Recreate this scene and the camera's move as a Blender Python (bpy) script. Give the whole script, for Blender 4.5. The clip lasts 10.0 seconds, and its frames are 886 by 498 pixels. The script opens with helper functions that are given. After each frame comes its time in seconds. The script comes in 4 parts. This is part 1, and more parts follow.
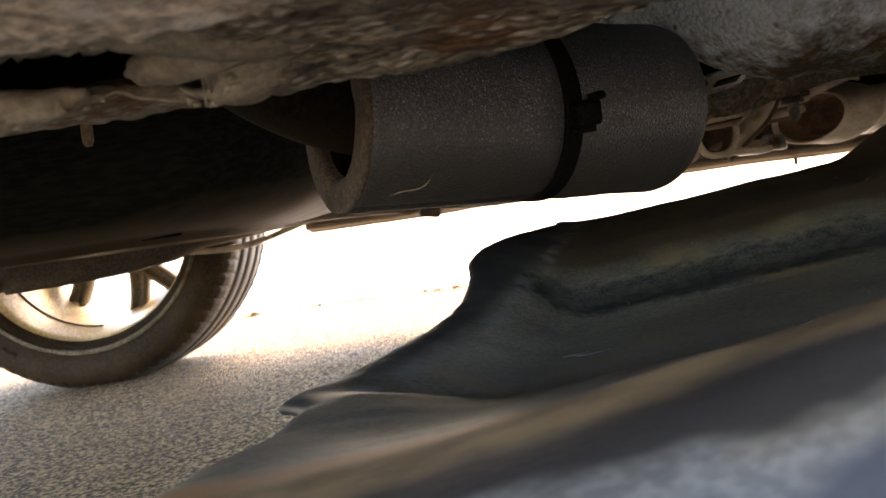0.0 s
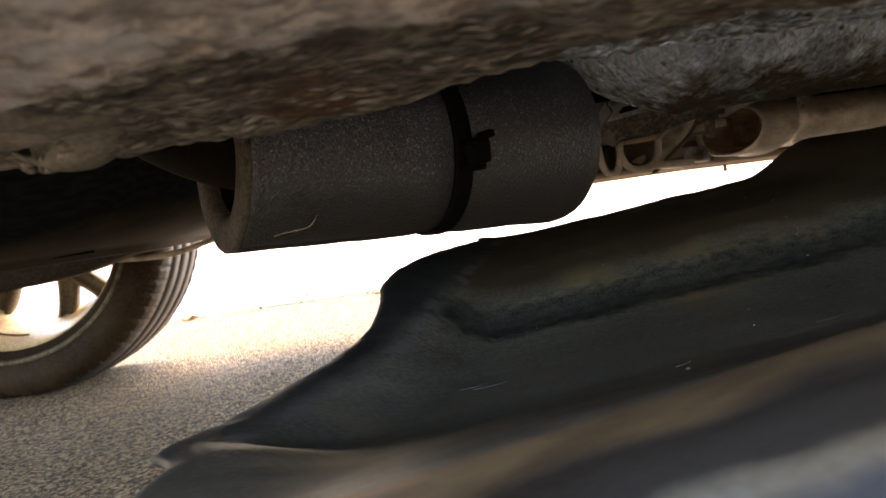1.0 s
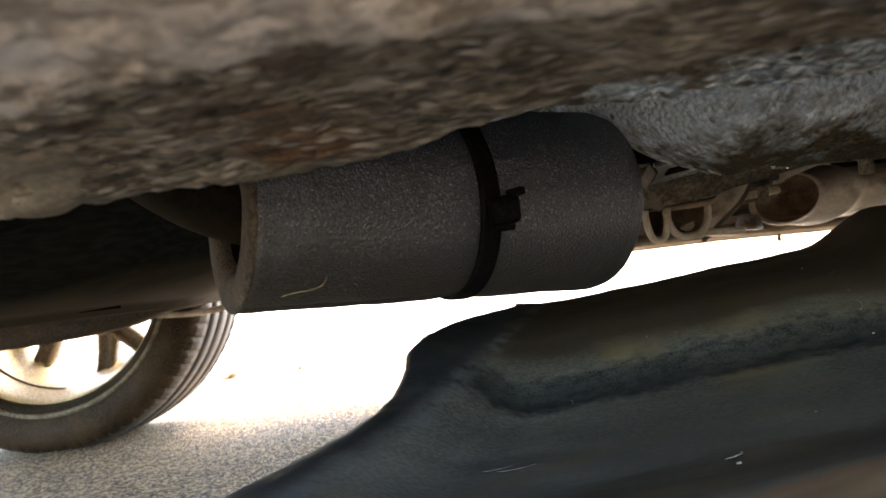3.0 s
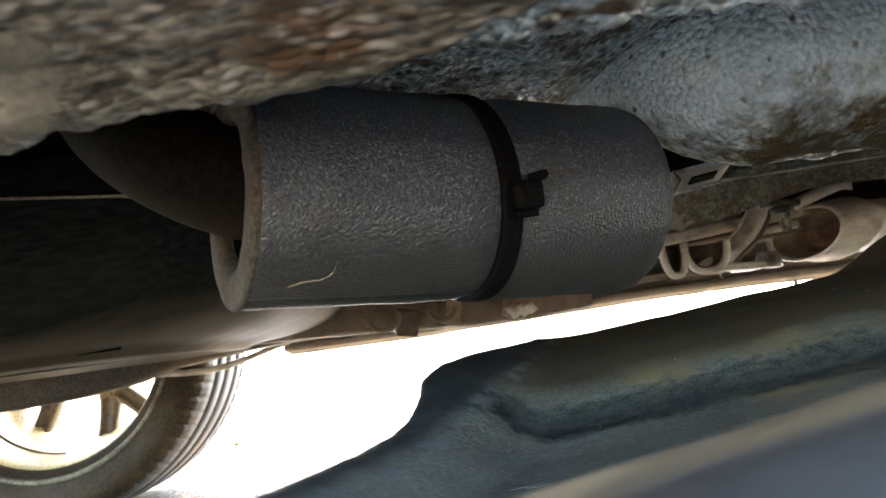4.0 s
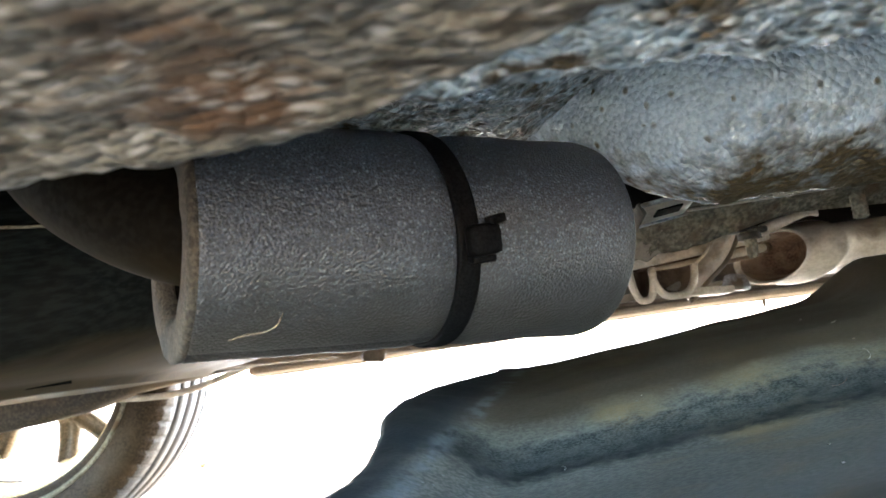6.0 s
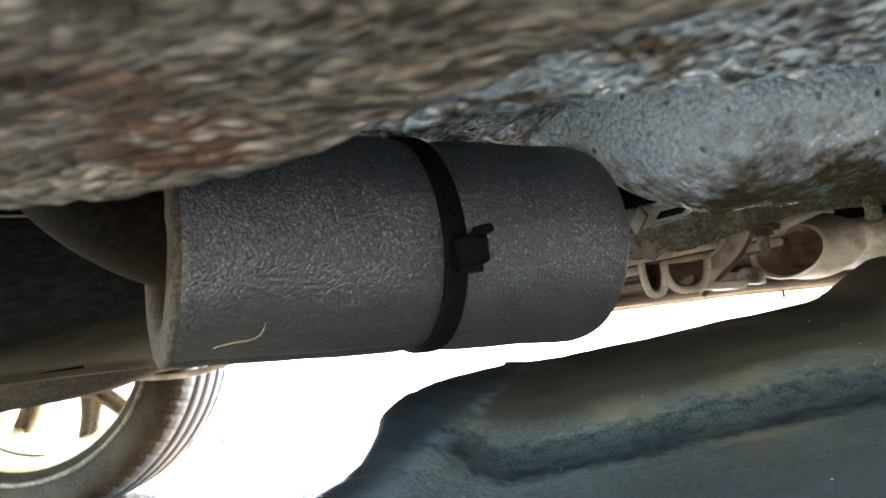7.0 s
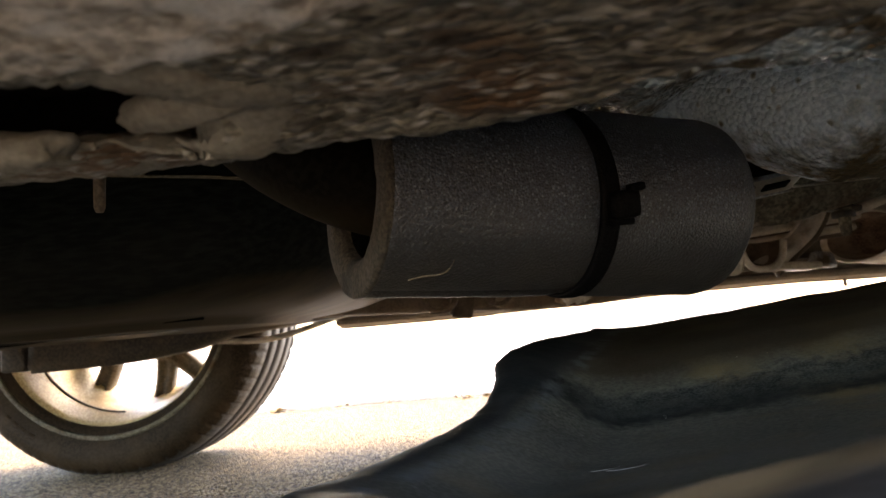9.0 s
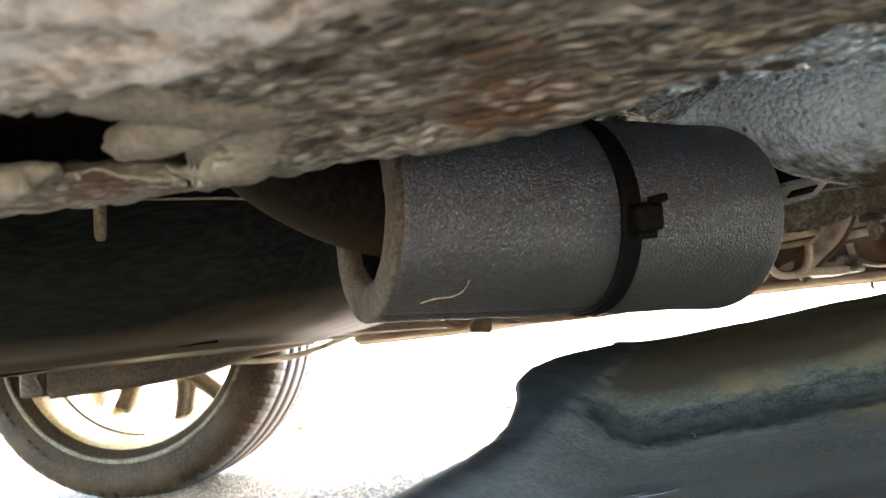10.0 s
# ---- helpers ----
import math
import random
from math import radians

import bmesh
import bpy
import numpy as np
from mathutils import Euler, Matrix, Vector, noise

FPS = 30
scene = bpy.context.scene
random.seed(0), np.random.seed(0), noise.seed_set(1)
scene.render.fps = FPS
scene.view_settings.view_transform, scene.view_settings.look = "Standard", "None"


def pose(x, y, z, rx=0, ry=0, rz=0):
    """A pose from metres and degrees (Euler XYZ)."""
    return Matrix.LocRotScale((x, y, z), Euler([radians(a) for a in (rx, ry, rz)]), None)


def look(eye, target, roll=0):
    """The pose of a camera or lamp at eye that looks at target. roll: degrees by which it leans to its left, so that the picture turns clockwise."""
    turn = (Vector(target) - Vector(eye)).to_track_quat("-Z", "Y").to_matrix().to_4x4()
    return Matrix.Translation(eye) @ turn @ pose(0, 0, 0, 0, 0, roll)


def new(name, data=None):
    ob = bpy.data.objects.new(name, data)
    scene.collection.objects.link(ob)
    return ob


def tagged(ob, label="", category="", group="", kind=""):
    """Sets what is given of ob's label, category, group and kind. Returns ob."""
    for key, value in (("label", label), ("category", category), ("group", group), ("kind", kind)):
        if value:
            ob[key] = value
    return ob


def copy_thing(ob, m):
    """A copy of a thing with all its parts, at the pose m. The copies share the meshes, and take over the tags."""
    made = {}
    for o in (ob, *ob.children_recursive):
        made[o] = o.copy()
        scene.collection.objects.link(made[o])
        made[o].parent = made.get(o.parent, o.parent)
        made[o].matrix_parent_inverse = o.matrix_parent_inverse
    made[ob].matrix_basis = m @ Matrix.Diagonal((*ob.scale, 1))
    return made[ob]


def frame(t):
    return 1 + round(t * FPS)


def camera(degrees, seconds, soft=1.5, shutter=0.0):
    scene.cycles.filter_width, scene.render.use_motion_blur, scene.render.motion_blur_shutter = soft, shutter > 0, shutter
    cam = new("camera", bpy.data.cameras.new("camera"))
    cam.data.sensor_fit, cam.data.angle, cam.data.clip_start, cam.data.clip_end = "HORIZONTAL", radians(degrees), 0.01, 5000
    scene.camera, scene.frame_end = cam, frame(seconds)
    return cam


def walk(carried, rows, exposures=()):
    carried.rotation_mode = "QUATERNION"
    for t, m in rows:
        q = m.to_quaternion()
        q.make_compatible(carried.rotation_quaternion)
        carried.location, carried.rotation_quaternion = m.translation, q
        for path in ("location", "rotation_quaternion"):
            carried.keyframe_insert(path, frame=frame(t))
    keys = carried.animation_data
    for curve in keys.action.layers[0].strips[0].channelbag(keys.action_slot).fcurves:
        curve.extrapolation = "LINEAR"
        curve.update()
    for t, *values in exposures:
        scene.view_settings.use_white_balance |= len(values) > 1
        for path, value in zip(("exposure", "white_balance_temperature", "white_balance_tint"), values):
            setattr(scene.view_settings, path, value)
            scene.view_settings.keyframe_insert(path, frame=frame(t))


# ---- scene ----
cam = camera(58.0, 10.0)
PATH = [
    (0, (0.023, 0.05, 0.227), (-0.054, 2.047, 0.155), -8.1),
    (0.1, (0.031, 0.054, 0.233), (0.0, 2.054, 0.165), -8.2),
    (0.2, (0.041, 0.054, 0.238), (0.029, 2.053, 0.164), -8.2),
    (0.3, (0.043, 0.055, 0.237), (0.046, 2.054, 0.148), -8.2),
    (0.5, (0.056, 0.048, 0.246), (0.057, 2.046, 0.148), -7.8),
    (1, (0.055, 0.053, 0.243), (0.095, 2.05, 0.142), -8.1),
    (1.5, (0.055, 0.057, 0.243), (0.128, 2.053, 0.14), -9.1),
    (2, (0.056, 0.064, 0.241), (0.121, 2.062, 0.212), -9.4),
    (2.2, (0.051, 0.0685, 0.242), (0.088, 2.067, 0.291), -7.7),
    (3.3, (0.069, 0.091, 0.24), (0.005, 2.088, 0.326), -6.8),
    (3.5, (0.06, 0.096, 0.231), (-0.003, 2.091, 0.358), -6.8),
    (4, (0.056, 0.112, 0.21), (0.007, 2.096, 0.459), -7.7),
    (4.5, (0.06, 0.126, 0.212), (0.024, 2.108, 0.48), -7.8),
    (5, (0.058, 0.126, 0.217), (0.046, 2.108, 0.486), -8.1),
    (5.5, (0.057, 0.127, 0.217), (0.064, 2.108, 0.49), -8.3),
    (6, (0.065, 0.126, 0.224), (0.088, 2.107, 0.495), -8.1),
    (6.2, (0.077, 0.131, 0.229), (0.12, 2.113, 0.486), -8.1),
    (7.3, (0.081, 0.124, 0.234), (0.017, 2.11, 0.46), -6.7),
    (7.5, (0.058, 0.124, 0.231), (0.091, 2.111, 0.457), -6.6),
    (8, (0.028, 0.116, 0.219), (0.06, 2.105, 0.423), -5.7),
    (8.5, (0.037, 0.101, 0.211), (0.056, 2.091, 0.408), -5.4),
    (9, (0.028, 0.077, 0.219), (-0.113, 2.062, 0.421), -4.9),
    (9.5, (0.025, 0.074, 0.223), (-0.151, 2.055, 0.44), -5.6),
    (10, (0.029, 0.092, 0.224), (-0.153, 2.07, 0.459), -6.3),
]
walk(cam, [(t, look(eye, target, roll)) for t, eye, target, roll in PATH],
     exposures=[(0, 2.23, 8150, 21), (0.5, 2.0, 8150, 21), (2.0, 2.11, 7950, 20), (3.5, 3.06, 7050, 13), (4.0, 3.5, 6600, 10), (4.4, 3.9, 6400, 9), (5.0, 4.36, 6250, 9), (6.2, 4.25, 6200, 9), (7.3, 3.81, 6450, 10), (7.7, 3.57, 6600, 11), (8.0, 3.33, 6750, 13),
                (8.5, 2.42, 7000, 12), (9.0, 1.95, 7800, 18), (9.5, 2.6, 8400, 23), (10.0, 3.82, 6850, 12)])
cam.data.dof.use_dof, cam.data.dof.focus_distance, cam.data.dof.aperture_fstop = True, 0.44, 23.0

# ---- world and sun ----
world = bpy.data.worlds.new("world")
scene.world = world
world.use_nodes = True
sky = world.node_tree.nodes.new("ShaderNodeTexSky")
sky.sky_type, sky.sun_disc = "NISHITA", False
sky.dust_density = 2.0
SUN_UP, SUN_FROM = radians(62), radians(24)          # height, and bearing from +y towards +x
sky.sun_elevation, sky.sun_rotation = SUN_UP, SUN_FROM
world.node_tree.links.new(sky.outputs[0], world.node_tree.nodes["Background"].inputs[0])
world.node_tree.nodes["Background"].inputs[1].default_value = 0.48
sun = new("sun", bpy.data.lights.new("sun", "SUN"))
sun.data.energy, sun.data.angle, sun.data.color = 4.2, radians(44), (1.0, 0.94, 0.84)
sun_way = Vector((math.sin(SUN_FROM) * math.cos(SUN_UP), math.cos(SUN_FROM) * math.cos(SUN_UP), math.sin(SUN_UP)))
sun.matrix_world = look(sun_way * 20, (0, 0, 0))


# ---- materials ----
def surface(name, low, high, patch=None, coarse=20.0, fine=300.0, patch_scale=9.0, patch_at=(0.5, 0.62), rough=(0.6, 0.85), metal=0.0,
            bump=0.4, depth=0.001, stretch=(1, 1, 1), tone=(0.35, 0.65), grain=0.35, coat=0.0, gloss=0.5, under=None, bands=(), flecks=None, pits=None, stain=None, cells=0.0):
    """Two tones mixed by coarse and fine noise, patches of a third, and fine relief."""
    m = bpy.data.materials.new(name)
    m.use_nodes = True
    tree = m.node_tree
    node, link = tree.nodes.new, tree.links.new
    bsdf = tree.nodes["Principled BSDF"]
    place, shift = node("ShaderNodeTexCoord"), node("ShaderNodeMapping")
    shift.inputs["Scale"].default_value = stretch
    link(place.outputs["Object"], shift.inputs["Vector"])

    def cloud(scale, detail=4.0):
        n = node("ShaderNodeTexNoise")
        n.inputs["Scale"].default_value, n.inputs["Detail"].default_value = scale, detail
        link(shift.outputs[0], n.inputs["Vector"])
        return n.outputs["Fac"]

    def mix(f, a, b):
        n = node("ShaderNodeMix")
        n.data_type = "RGBA"
        for sock, value in ((n.inputs[0], f), (n.inputs[6], a), (n.inputs[7], b)):
            if isinstance(value, bpy.types.NodeSocket):
                link(value, sock)
            elif isinstance(value, tuple):
                sock.default_value = (*value, 1)
            else:
                sock.default_value = value
        return n.outputs[2]

    def steps(value, a, b, lo=0.0, hi=1.0):
        n = node("ShaderNodeMapRange")
        n.inputs[1].default_value, n.inputs[2].default_value, n.inputs[3].default_value, n.inputs[4].default_value = a, b, lo, hi
        link(value, n.inputs[0])
        return n.outputs[0]

    big, small = cloud(coarse), cloud(fine, 3.0)
    colour = mix(steps(big, *tone), low, high)
    colour = mix(steps(small, 0.4, 0.62, 0.0, grain), colour, tuple(min(1.0, 1.9 * c + 0.01) for c in high))
    colour = mix(steps(small, 0.58, 0.36, 0.0, grain), colour, tuple(0.4 * c for c in low))
    if patch:
        colour = mix(steps(cloud(patch_scale, 6.0), *patch_at), colour, patch)
    if stain:
        colour = mix(steps(cloud(stain[0], 5.0), stain[1], stain[2]), colour, stain[3])

    def crust(scale):
        n = node("ShaderNodeTexVoronoi")
        n.inputs["Scale"].default_value = scale
        bent = node("ShaderNodeVectorMath")        # cells with uneven outlines
        bent.operation = "MULTIPLY_ADD"
        wobble = node("ShaderNodeTexNoise")
        wobble.inputs["Scale"].default_value = scale * 0.7
        link(shift.outputs[0], wobble.inputs["Vector"])
        link(wobble.outputs["Color"], bent.inputs[0])
        bent.inputs[1].default_value = (0.4 / scale,) * 3
        link(shift.outputs[0], bent.inputs[2])
        link(bent.outputs[0], n.inputs["Vector"])
        return n

    for crumbs in (flecks, pits):                 # pale crumbs and dark pits, in some cells only
        if not crumbs:
            continue
        n = crust(crumbs[0])
        chosen, round_ = steps(n.outputs["Color"], 1 - crumbs[2], 1 - 0.6 * crumbs[2]), steps(n.outputs["Distance"], 0.62, 0.25, 0.0, 0.9)
        both = node("ShaderNodeMath")
        both.operation = "MULTIPLY"
        link(chosen, both.inputs[0])
        link(round_, both.inputs[1])
        colour = mix(both.outputs[0], colour, crumbs[1])
    if under:                                     # on what faces down: the rail's mud, elsewhere brown ground light painted in
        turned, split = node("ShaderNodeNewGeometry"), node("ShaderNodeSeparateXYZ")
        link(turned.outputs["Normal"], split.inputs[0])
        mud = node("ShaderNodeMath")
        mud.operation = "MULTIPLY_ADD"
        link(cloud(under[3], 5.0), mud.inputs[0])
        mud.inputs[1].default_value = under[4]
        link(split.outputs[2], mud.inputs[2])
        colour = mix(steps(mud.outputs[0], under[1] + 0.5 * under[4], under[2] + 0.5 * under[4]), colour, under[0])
    if bands:                                     # bands of tone along the length, wavering across it
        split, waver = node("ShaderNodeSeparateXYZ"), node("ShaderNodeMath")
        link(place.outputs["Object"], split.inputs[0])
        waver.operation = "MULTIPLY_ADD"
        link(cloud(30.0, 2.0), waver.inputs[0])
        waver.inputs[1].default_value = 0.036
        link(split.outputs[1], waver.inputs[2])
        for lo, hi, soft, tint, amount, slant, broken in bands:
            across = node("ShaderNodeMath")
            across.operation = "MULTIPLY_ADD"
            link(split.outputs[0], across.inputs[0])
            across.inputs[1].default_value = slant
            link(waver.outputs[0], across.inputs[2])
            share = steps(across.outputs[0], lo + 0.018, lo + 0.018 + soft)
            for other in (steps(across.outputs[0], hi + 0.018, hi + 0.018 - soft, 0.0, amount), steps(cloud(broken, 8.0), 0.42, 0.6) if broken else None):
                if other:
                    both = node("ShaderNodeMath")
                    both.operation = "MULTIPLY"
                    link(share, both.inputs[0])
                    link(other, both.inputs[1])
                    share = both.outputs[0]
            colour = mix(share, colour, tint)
    link(colour, bsdf.inputs["Base Color"])
    link(steps(big, 0.3, 0.7, *rough), bsdf.inputs["Roughness"])
    bsdf.inputs["Metallic"].default_value = metal
    bsdf.inputs["Specular IOR Level"].default_value = gloss
    bsdf.inputs["Coat Weight"].default_value = coat
    relief = node("ShaderNodeBump")
    relief.inputs["Strength"].default_value, relief.inputs["Distance"].default_value = bump, depth
    if cells:
        rise = node("ShaderNodeMath")
        rise.operation = "MULTIPLY_ADD"
        pebbles = crust(cells)
        link(pebbles.outputs["Distance"], rise.inputs[0])
        rise.inputs[1].default_value = -1.0
        link(steps(small, 0.0, 1.0, 0.0, 0.3), rise.inputs[2])
        link(rise.outputs[0], relief.inputs["Height"])
    else:
        link(small, relief.inputs["Height"])
    link(relief.outputs[0], bsdf.inputs["Normal"])
    return m


ASPHALT = surface("asphalt", (0.115, 0.071, 0.031), (0.3, 0.207, 0.1), None, 3.0, 200.0, rough=(0.8, 0.95), bump=1.0, depth=0.016, grain=1.0, cells=200.0, flecks=(150.0, (0.016, 0.009, 0.004), 0.62), pits=(210.0, (0.62, 0.48, 0.32), 0.3))
CONCRETE = surface("pale_concrete", (0.5, 0.48, 0.43), (0.62, 0.6, 0.55), (0.4, 0.38, 0.32), 4.0, 120.0, 2.0, rough=(0.8, 0.95), bump=0.5, depth=0.003)
GRAVEL = surface("pale_gravel", (0.42, 0.39, 0.33), (0.6, 0.57, 0.5), (0.3, 0.29, 0.2), 6.0, 60.0, 1.5, rough=(0.85, 0.95), bump=1.0, depth=0.01)
LEAF = surface("dry_leaf", (0.2, 0.13, 0.05), (0.32, 0.22, 0.09), None, 40.0, 300.0, rough=(0.6, 0.8))
# the brown below is warm bounce light put into the colour
FOAM = surface("charcoal_foam", (0.0085, 0.0118, 0.0172), (0.027, 0.0375, 0.0565), (0.028, 0.031, 0.035), 90.0, 1100.0, 28.0, (0.58, 0.75), rough=(0.36, 0.44), bump=0.9, depth=0.0006, grain=0.8, gloss=1.0, flecks=(820.0, (0.172, 0.2, 0.235), 0.32), pits=(560.0, (0.005, 0.0055, 0.006), 0.3), cells=860.0, under=((0.036, 0.0305, 0.0245), -0.18, -0.85, 60.0, 0.3))
BEAM = surface("dirty_olive_beam", (0.112, 0.099, 0.07), (0.222, 0.197, 0.144), (0.13, 0.09, 0.054), 45.0, 300.0, 28.0, (0.54, 0.68), rough=(0.75, 0.92), bump=0.8, depth=0.0016, gloss=0.2, cells=300.0)
FOAM_CUT = surface("dusty_cut_foam", (0.03, 0.024, 0.017), (0.064, 0.051, 0.036), (0.022, 0.019, 0.016), 40.0, 500.0, 45.0, rough=(0.8, 0.95), bump=0.6, depth=0.0007, cells=700.0)
TIE = surface("black_nylon", (0.0026, 0.0026, 0.0028), (0.004, 0.004, 0.0044), (0.010, 0.009, 0.008), 80.0, 900.0, 60.0, (0.62, 0.78), rough=(0.55, 0.7), bump=0.15, depth=0.0003, gloss=0.04)
STRAW = surface("dry_straw", (0.12, 0.09, 0.06), (0.2, 0.155, 0.11), None, 200.0, 900.0, rough=(0.6, 0.8))
# the brown lower side is its lit edge put into the colour
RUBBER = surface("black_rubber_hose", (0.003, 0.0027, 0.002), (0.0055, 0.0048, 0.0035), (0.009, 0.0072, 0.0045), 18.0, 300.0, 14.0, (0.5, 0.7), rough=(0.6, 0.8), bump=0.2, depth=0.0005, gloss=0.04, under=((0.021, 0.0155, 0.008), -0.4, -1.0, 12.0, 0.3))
SILL = surface("muddy_underseal", (0.046, 0.041, 0.031), (0.137, 0.129, 0.103), (0.24, 0.235, 0.212), 60.0, 420.0, 110.0, (0.54, 0.7), rough=(0.55, 0.85), bump=0.85, depth=0.0022, stretch=(0.6, 1.0, 1), grain=0.45, flecks=(330.0, (0.31, 0.305, 0.285), 0.5), pits=(110.0, (0.022, 0.015, 0.009), 0.34), stain=(26.0, 0.56, 0.68, (0.1, 0.058, 0.031)), cells=300.0)
SHEET = surface("blue_grey_underseal", (0.25, 0.3, 0.3), (0.56, 0.77, 0.92), (0.11, 0.085, 0.048), 90.0, 420.0, 46.0, (0.54, 0.64), rough=(0.38, 0.6), bump=1.0, depth=0.0038, grain=0.3, gloss=0.45, flecks=(260.0, (0.68, 0.77, 0.83), 0.4), pits=(190.0, (0.04, 0.032, 0.018), 0.42), stain=(20.0, 0.58, 0.66, (0.1, 0.062, 0.032)), cells=300.0)
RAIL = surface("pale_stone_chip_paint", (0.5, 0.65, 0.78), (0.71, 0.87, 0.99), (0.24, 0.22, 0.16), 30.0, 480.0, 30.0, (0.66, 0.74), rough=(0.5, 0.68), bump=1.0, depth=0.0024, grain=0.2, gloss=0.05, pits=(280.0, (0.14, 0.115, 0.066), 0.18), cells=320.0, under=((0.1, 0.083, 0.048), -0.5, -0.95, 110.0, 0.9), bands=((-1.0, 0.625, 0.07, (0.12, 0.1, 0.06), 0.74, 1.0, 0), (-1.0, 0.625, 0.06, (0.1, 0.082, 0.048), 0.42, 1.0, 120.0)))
# kept near-black, so parts that fill shaded hollows read dark
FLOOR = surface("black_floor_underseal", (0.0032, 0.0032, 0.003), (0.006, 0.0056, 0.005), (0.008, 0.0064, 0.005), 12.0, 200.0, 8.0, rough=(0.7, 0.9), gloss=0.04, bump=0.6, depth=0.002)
# underside brown: road dust, with light off the ground put into the colour
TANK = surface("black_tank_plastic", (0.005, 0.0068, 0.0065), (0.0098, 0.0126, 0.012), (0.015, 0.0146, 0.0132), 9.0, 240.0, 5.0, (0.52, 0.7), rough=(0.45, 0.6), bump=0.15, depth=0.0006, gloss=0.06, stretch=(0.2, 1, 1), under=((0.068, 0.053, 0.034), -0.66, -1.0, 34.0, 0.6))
CLAY = surface("dried_grey_clay", (0.1, 0.093, 0.076), (0.18, 0.173, 0.148), (0.06, 0.047, 0.034), 60.0, 420.0, 70.0, (0.58, 0.72), rough=(0.7, 0.88), bump=0.4, depth=0.0008, grain=0.14, cells=420.0)
BOLT = surface("dirty_brown_bolt", (0.07, 0.055, 0.037), (0.13, 0.1, 0.07), None, 60.0, 400.0, rough=(0.6, 0.8), bump=0.4, depth=0.0005)
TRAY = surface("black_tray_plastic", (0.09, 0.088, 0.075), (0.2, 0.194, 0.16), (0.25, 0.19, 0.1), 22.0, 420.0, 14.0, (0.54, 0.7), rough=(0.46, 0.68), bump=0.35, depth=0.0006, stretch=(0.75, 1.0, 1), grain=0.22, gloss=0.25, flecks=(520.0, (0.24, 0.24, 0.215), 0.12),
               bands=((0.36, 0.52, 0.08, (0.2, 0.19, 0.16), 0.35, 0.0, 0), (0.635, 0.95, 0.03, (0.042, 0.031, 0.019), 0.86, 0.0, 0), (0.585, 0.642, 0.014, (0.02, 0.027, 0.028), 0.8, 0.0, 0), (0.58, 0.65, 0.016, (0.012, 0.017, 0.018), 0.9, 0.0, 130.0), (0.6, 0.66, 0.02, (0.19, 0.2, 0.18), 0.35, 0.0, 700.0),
                      # painted in here: shade along the crest, sky tint on the outer face
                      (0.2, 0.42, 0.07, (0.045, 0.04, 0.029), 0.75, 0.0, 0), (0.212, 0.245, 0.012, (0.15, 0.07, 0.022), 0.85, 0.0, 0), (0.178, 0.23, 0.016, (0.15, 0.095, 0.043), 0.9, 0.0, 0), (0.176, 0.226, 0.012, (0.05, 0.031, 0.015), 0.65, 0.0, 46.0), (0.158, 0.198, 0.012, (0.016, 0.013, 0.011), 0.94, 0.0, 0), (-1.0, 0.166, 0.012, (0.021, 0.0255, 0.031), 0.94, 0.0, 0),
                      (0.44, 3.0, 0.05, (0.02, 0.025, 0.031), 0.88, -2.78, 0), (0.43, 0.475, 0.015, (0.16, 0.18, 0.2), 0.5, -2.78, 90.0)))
DUSTY = surface("dust_covered_steel", (0.45, 0.375, 0.285), (0.7, 0.61, 0.5), (0.12, 0.082, 0.05), 40.0, 300.0, 34.0, (0.56, 0.8), rough=(0.34, 0.52), grain=0.12, bump=0.3, depth=0.001)
ROAD_DUST = surface("brown_road_dust", (0.19, 0.15, 0.115), (0.31, 0.255, 0.2), (0.1, 0.068, 0.045), 20.0, 300.0, 12.0, (0.56, 0.7), rough=(0.5, 0.7), grain=0.12, bump=0.3, depth=0.001, gloss=0.3)
BROWN = surface("brown_dusty_steel", (0.12, 0.082, 0.054), (0.215, 0.153, 0.105), (0.055, 0.036, 0.024), 25.0, 300.0, 16.0, (0.52, 0.68), rough=(0.6, 0.8), grain=0.14, bump=0.4, depth=0.001, gloss=0.3)
RUST = surface("rusty_steel", (0.12, 0.066, 0.038), (0.22, 0.13, 0.08), (0.3, 0.22, 0.15), 40.0, 350.0, 20.0, rough=(0.7, 0.9), bump=0.6, depth=0.0015)
STEEL = surface("bright_steel", (0.45, 0.47, 0.5), (0.6, 0.62, 0.65), (0.25, 0.2, 0.15), 60.0, 400.0, 40.0, rough=(0.3, 0.5), metal=0.7, bump=0.2, depth=0.0005)
ARM = surface("black_arm_paint", (0.03, 0.024, 0.017), (0.06, 0.046, 0.031), (0.12, 0.088, 0.055), 15.0, 250.0, 9.0, rough=(0.6, 0.8), bump=0.3, depth=0.001)
TYRE = surface("dusty_tyre_rubber", (0.019, 0.013, 0.008), (0.037, 0.0255, 0.0155), (0.08, 0.052, 0.028), 14.0, 300.0, 6.0, (0.48, 0.72), rough=(0.5, 0.75), bump=0.3, depth=0.0008, gloss=0.12)
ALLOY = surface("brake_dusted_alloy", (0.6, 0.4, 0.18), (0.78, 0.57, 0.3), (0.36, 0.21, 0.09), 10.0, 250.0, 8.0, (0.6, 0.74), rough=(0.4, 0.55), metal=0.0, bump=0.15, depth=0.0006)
TREAD = surface("worn_tread_rubber", (0.03, 0.0295, 0.03), (0.06, 0.0595, 0.061), (0.085, 0.073, 0.057), 14.0, 300.0, 8.0, (0.55, 0.75), rough=(0.45, 0.65), gloss=0.3, bump=0.3, depth=0.0008)
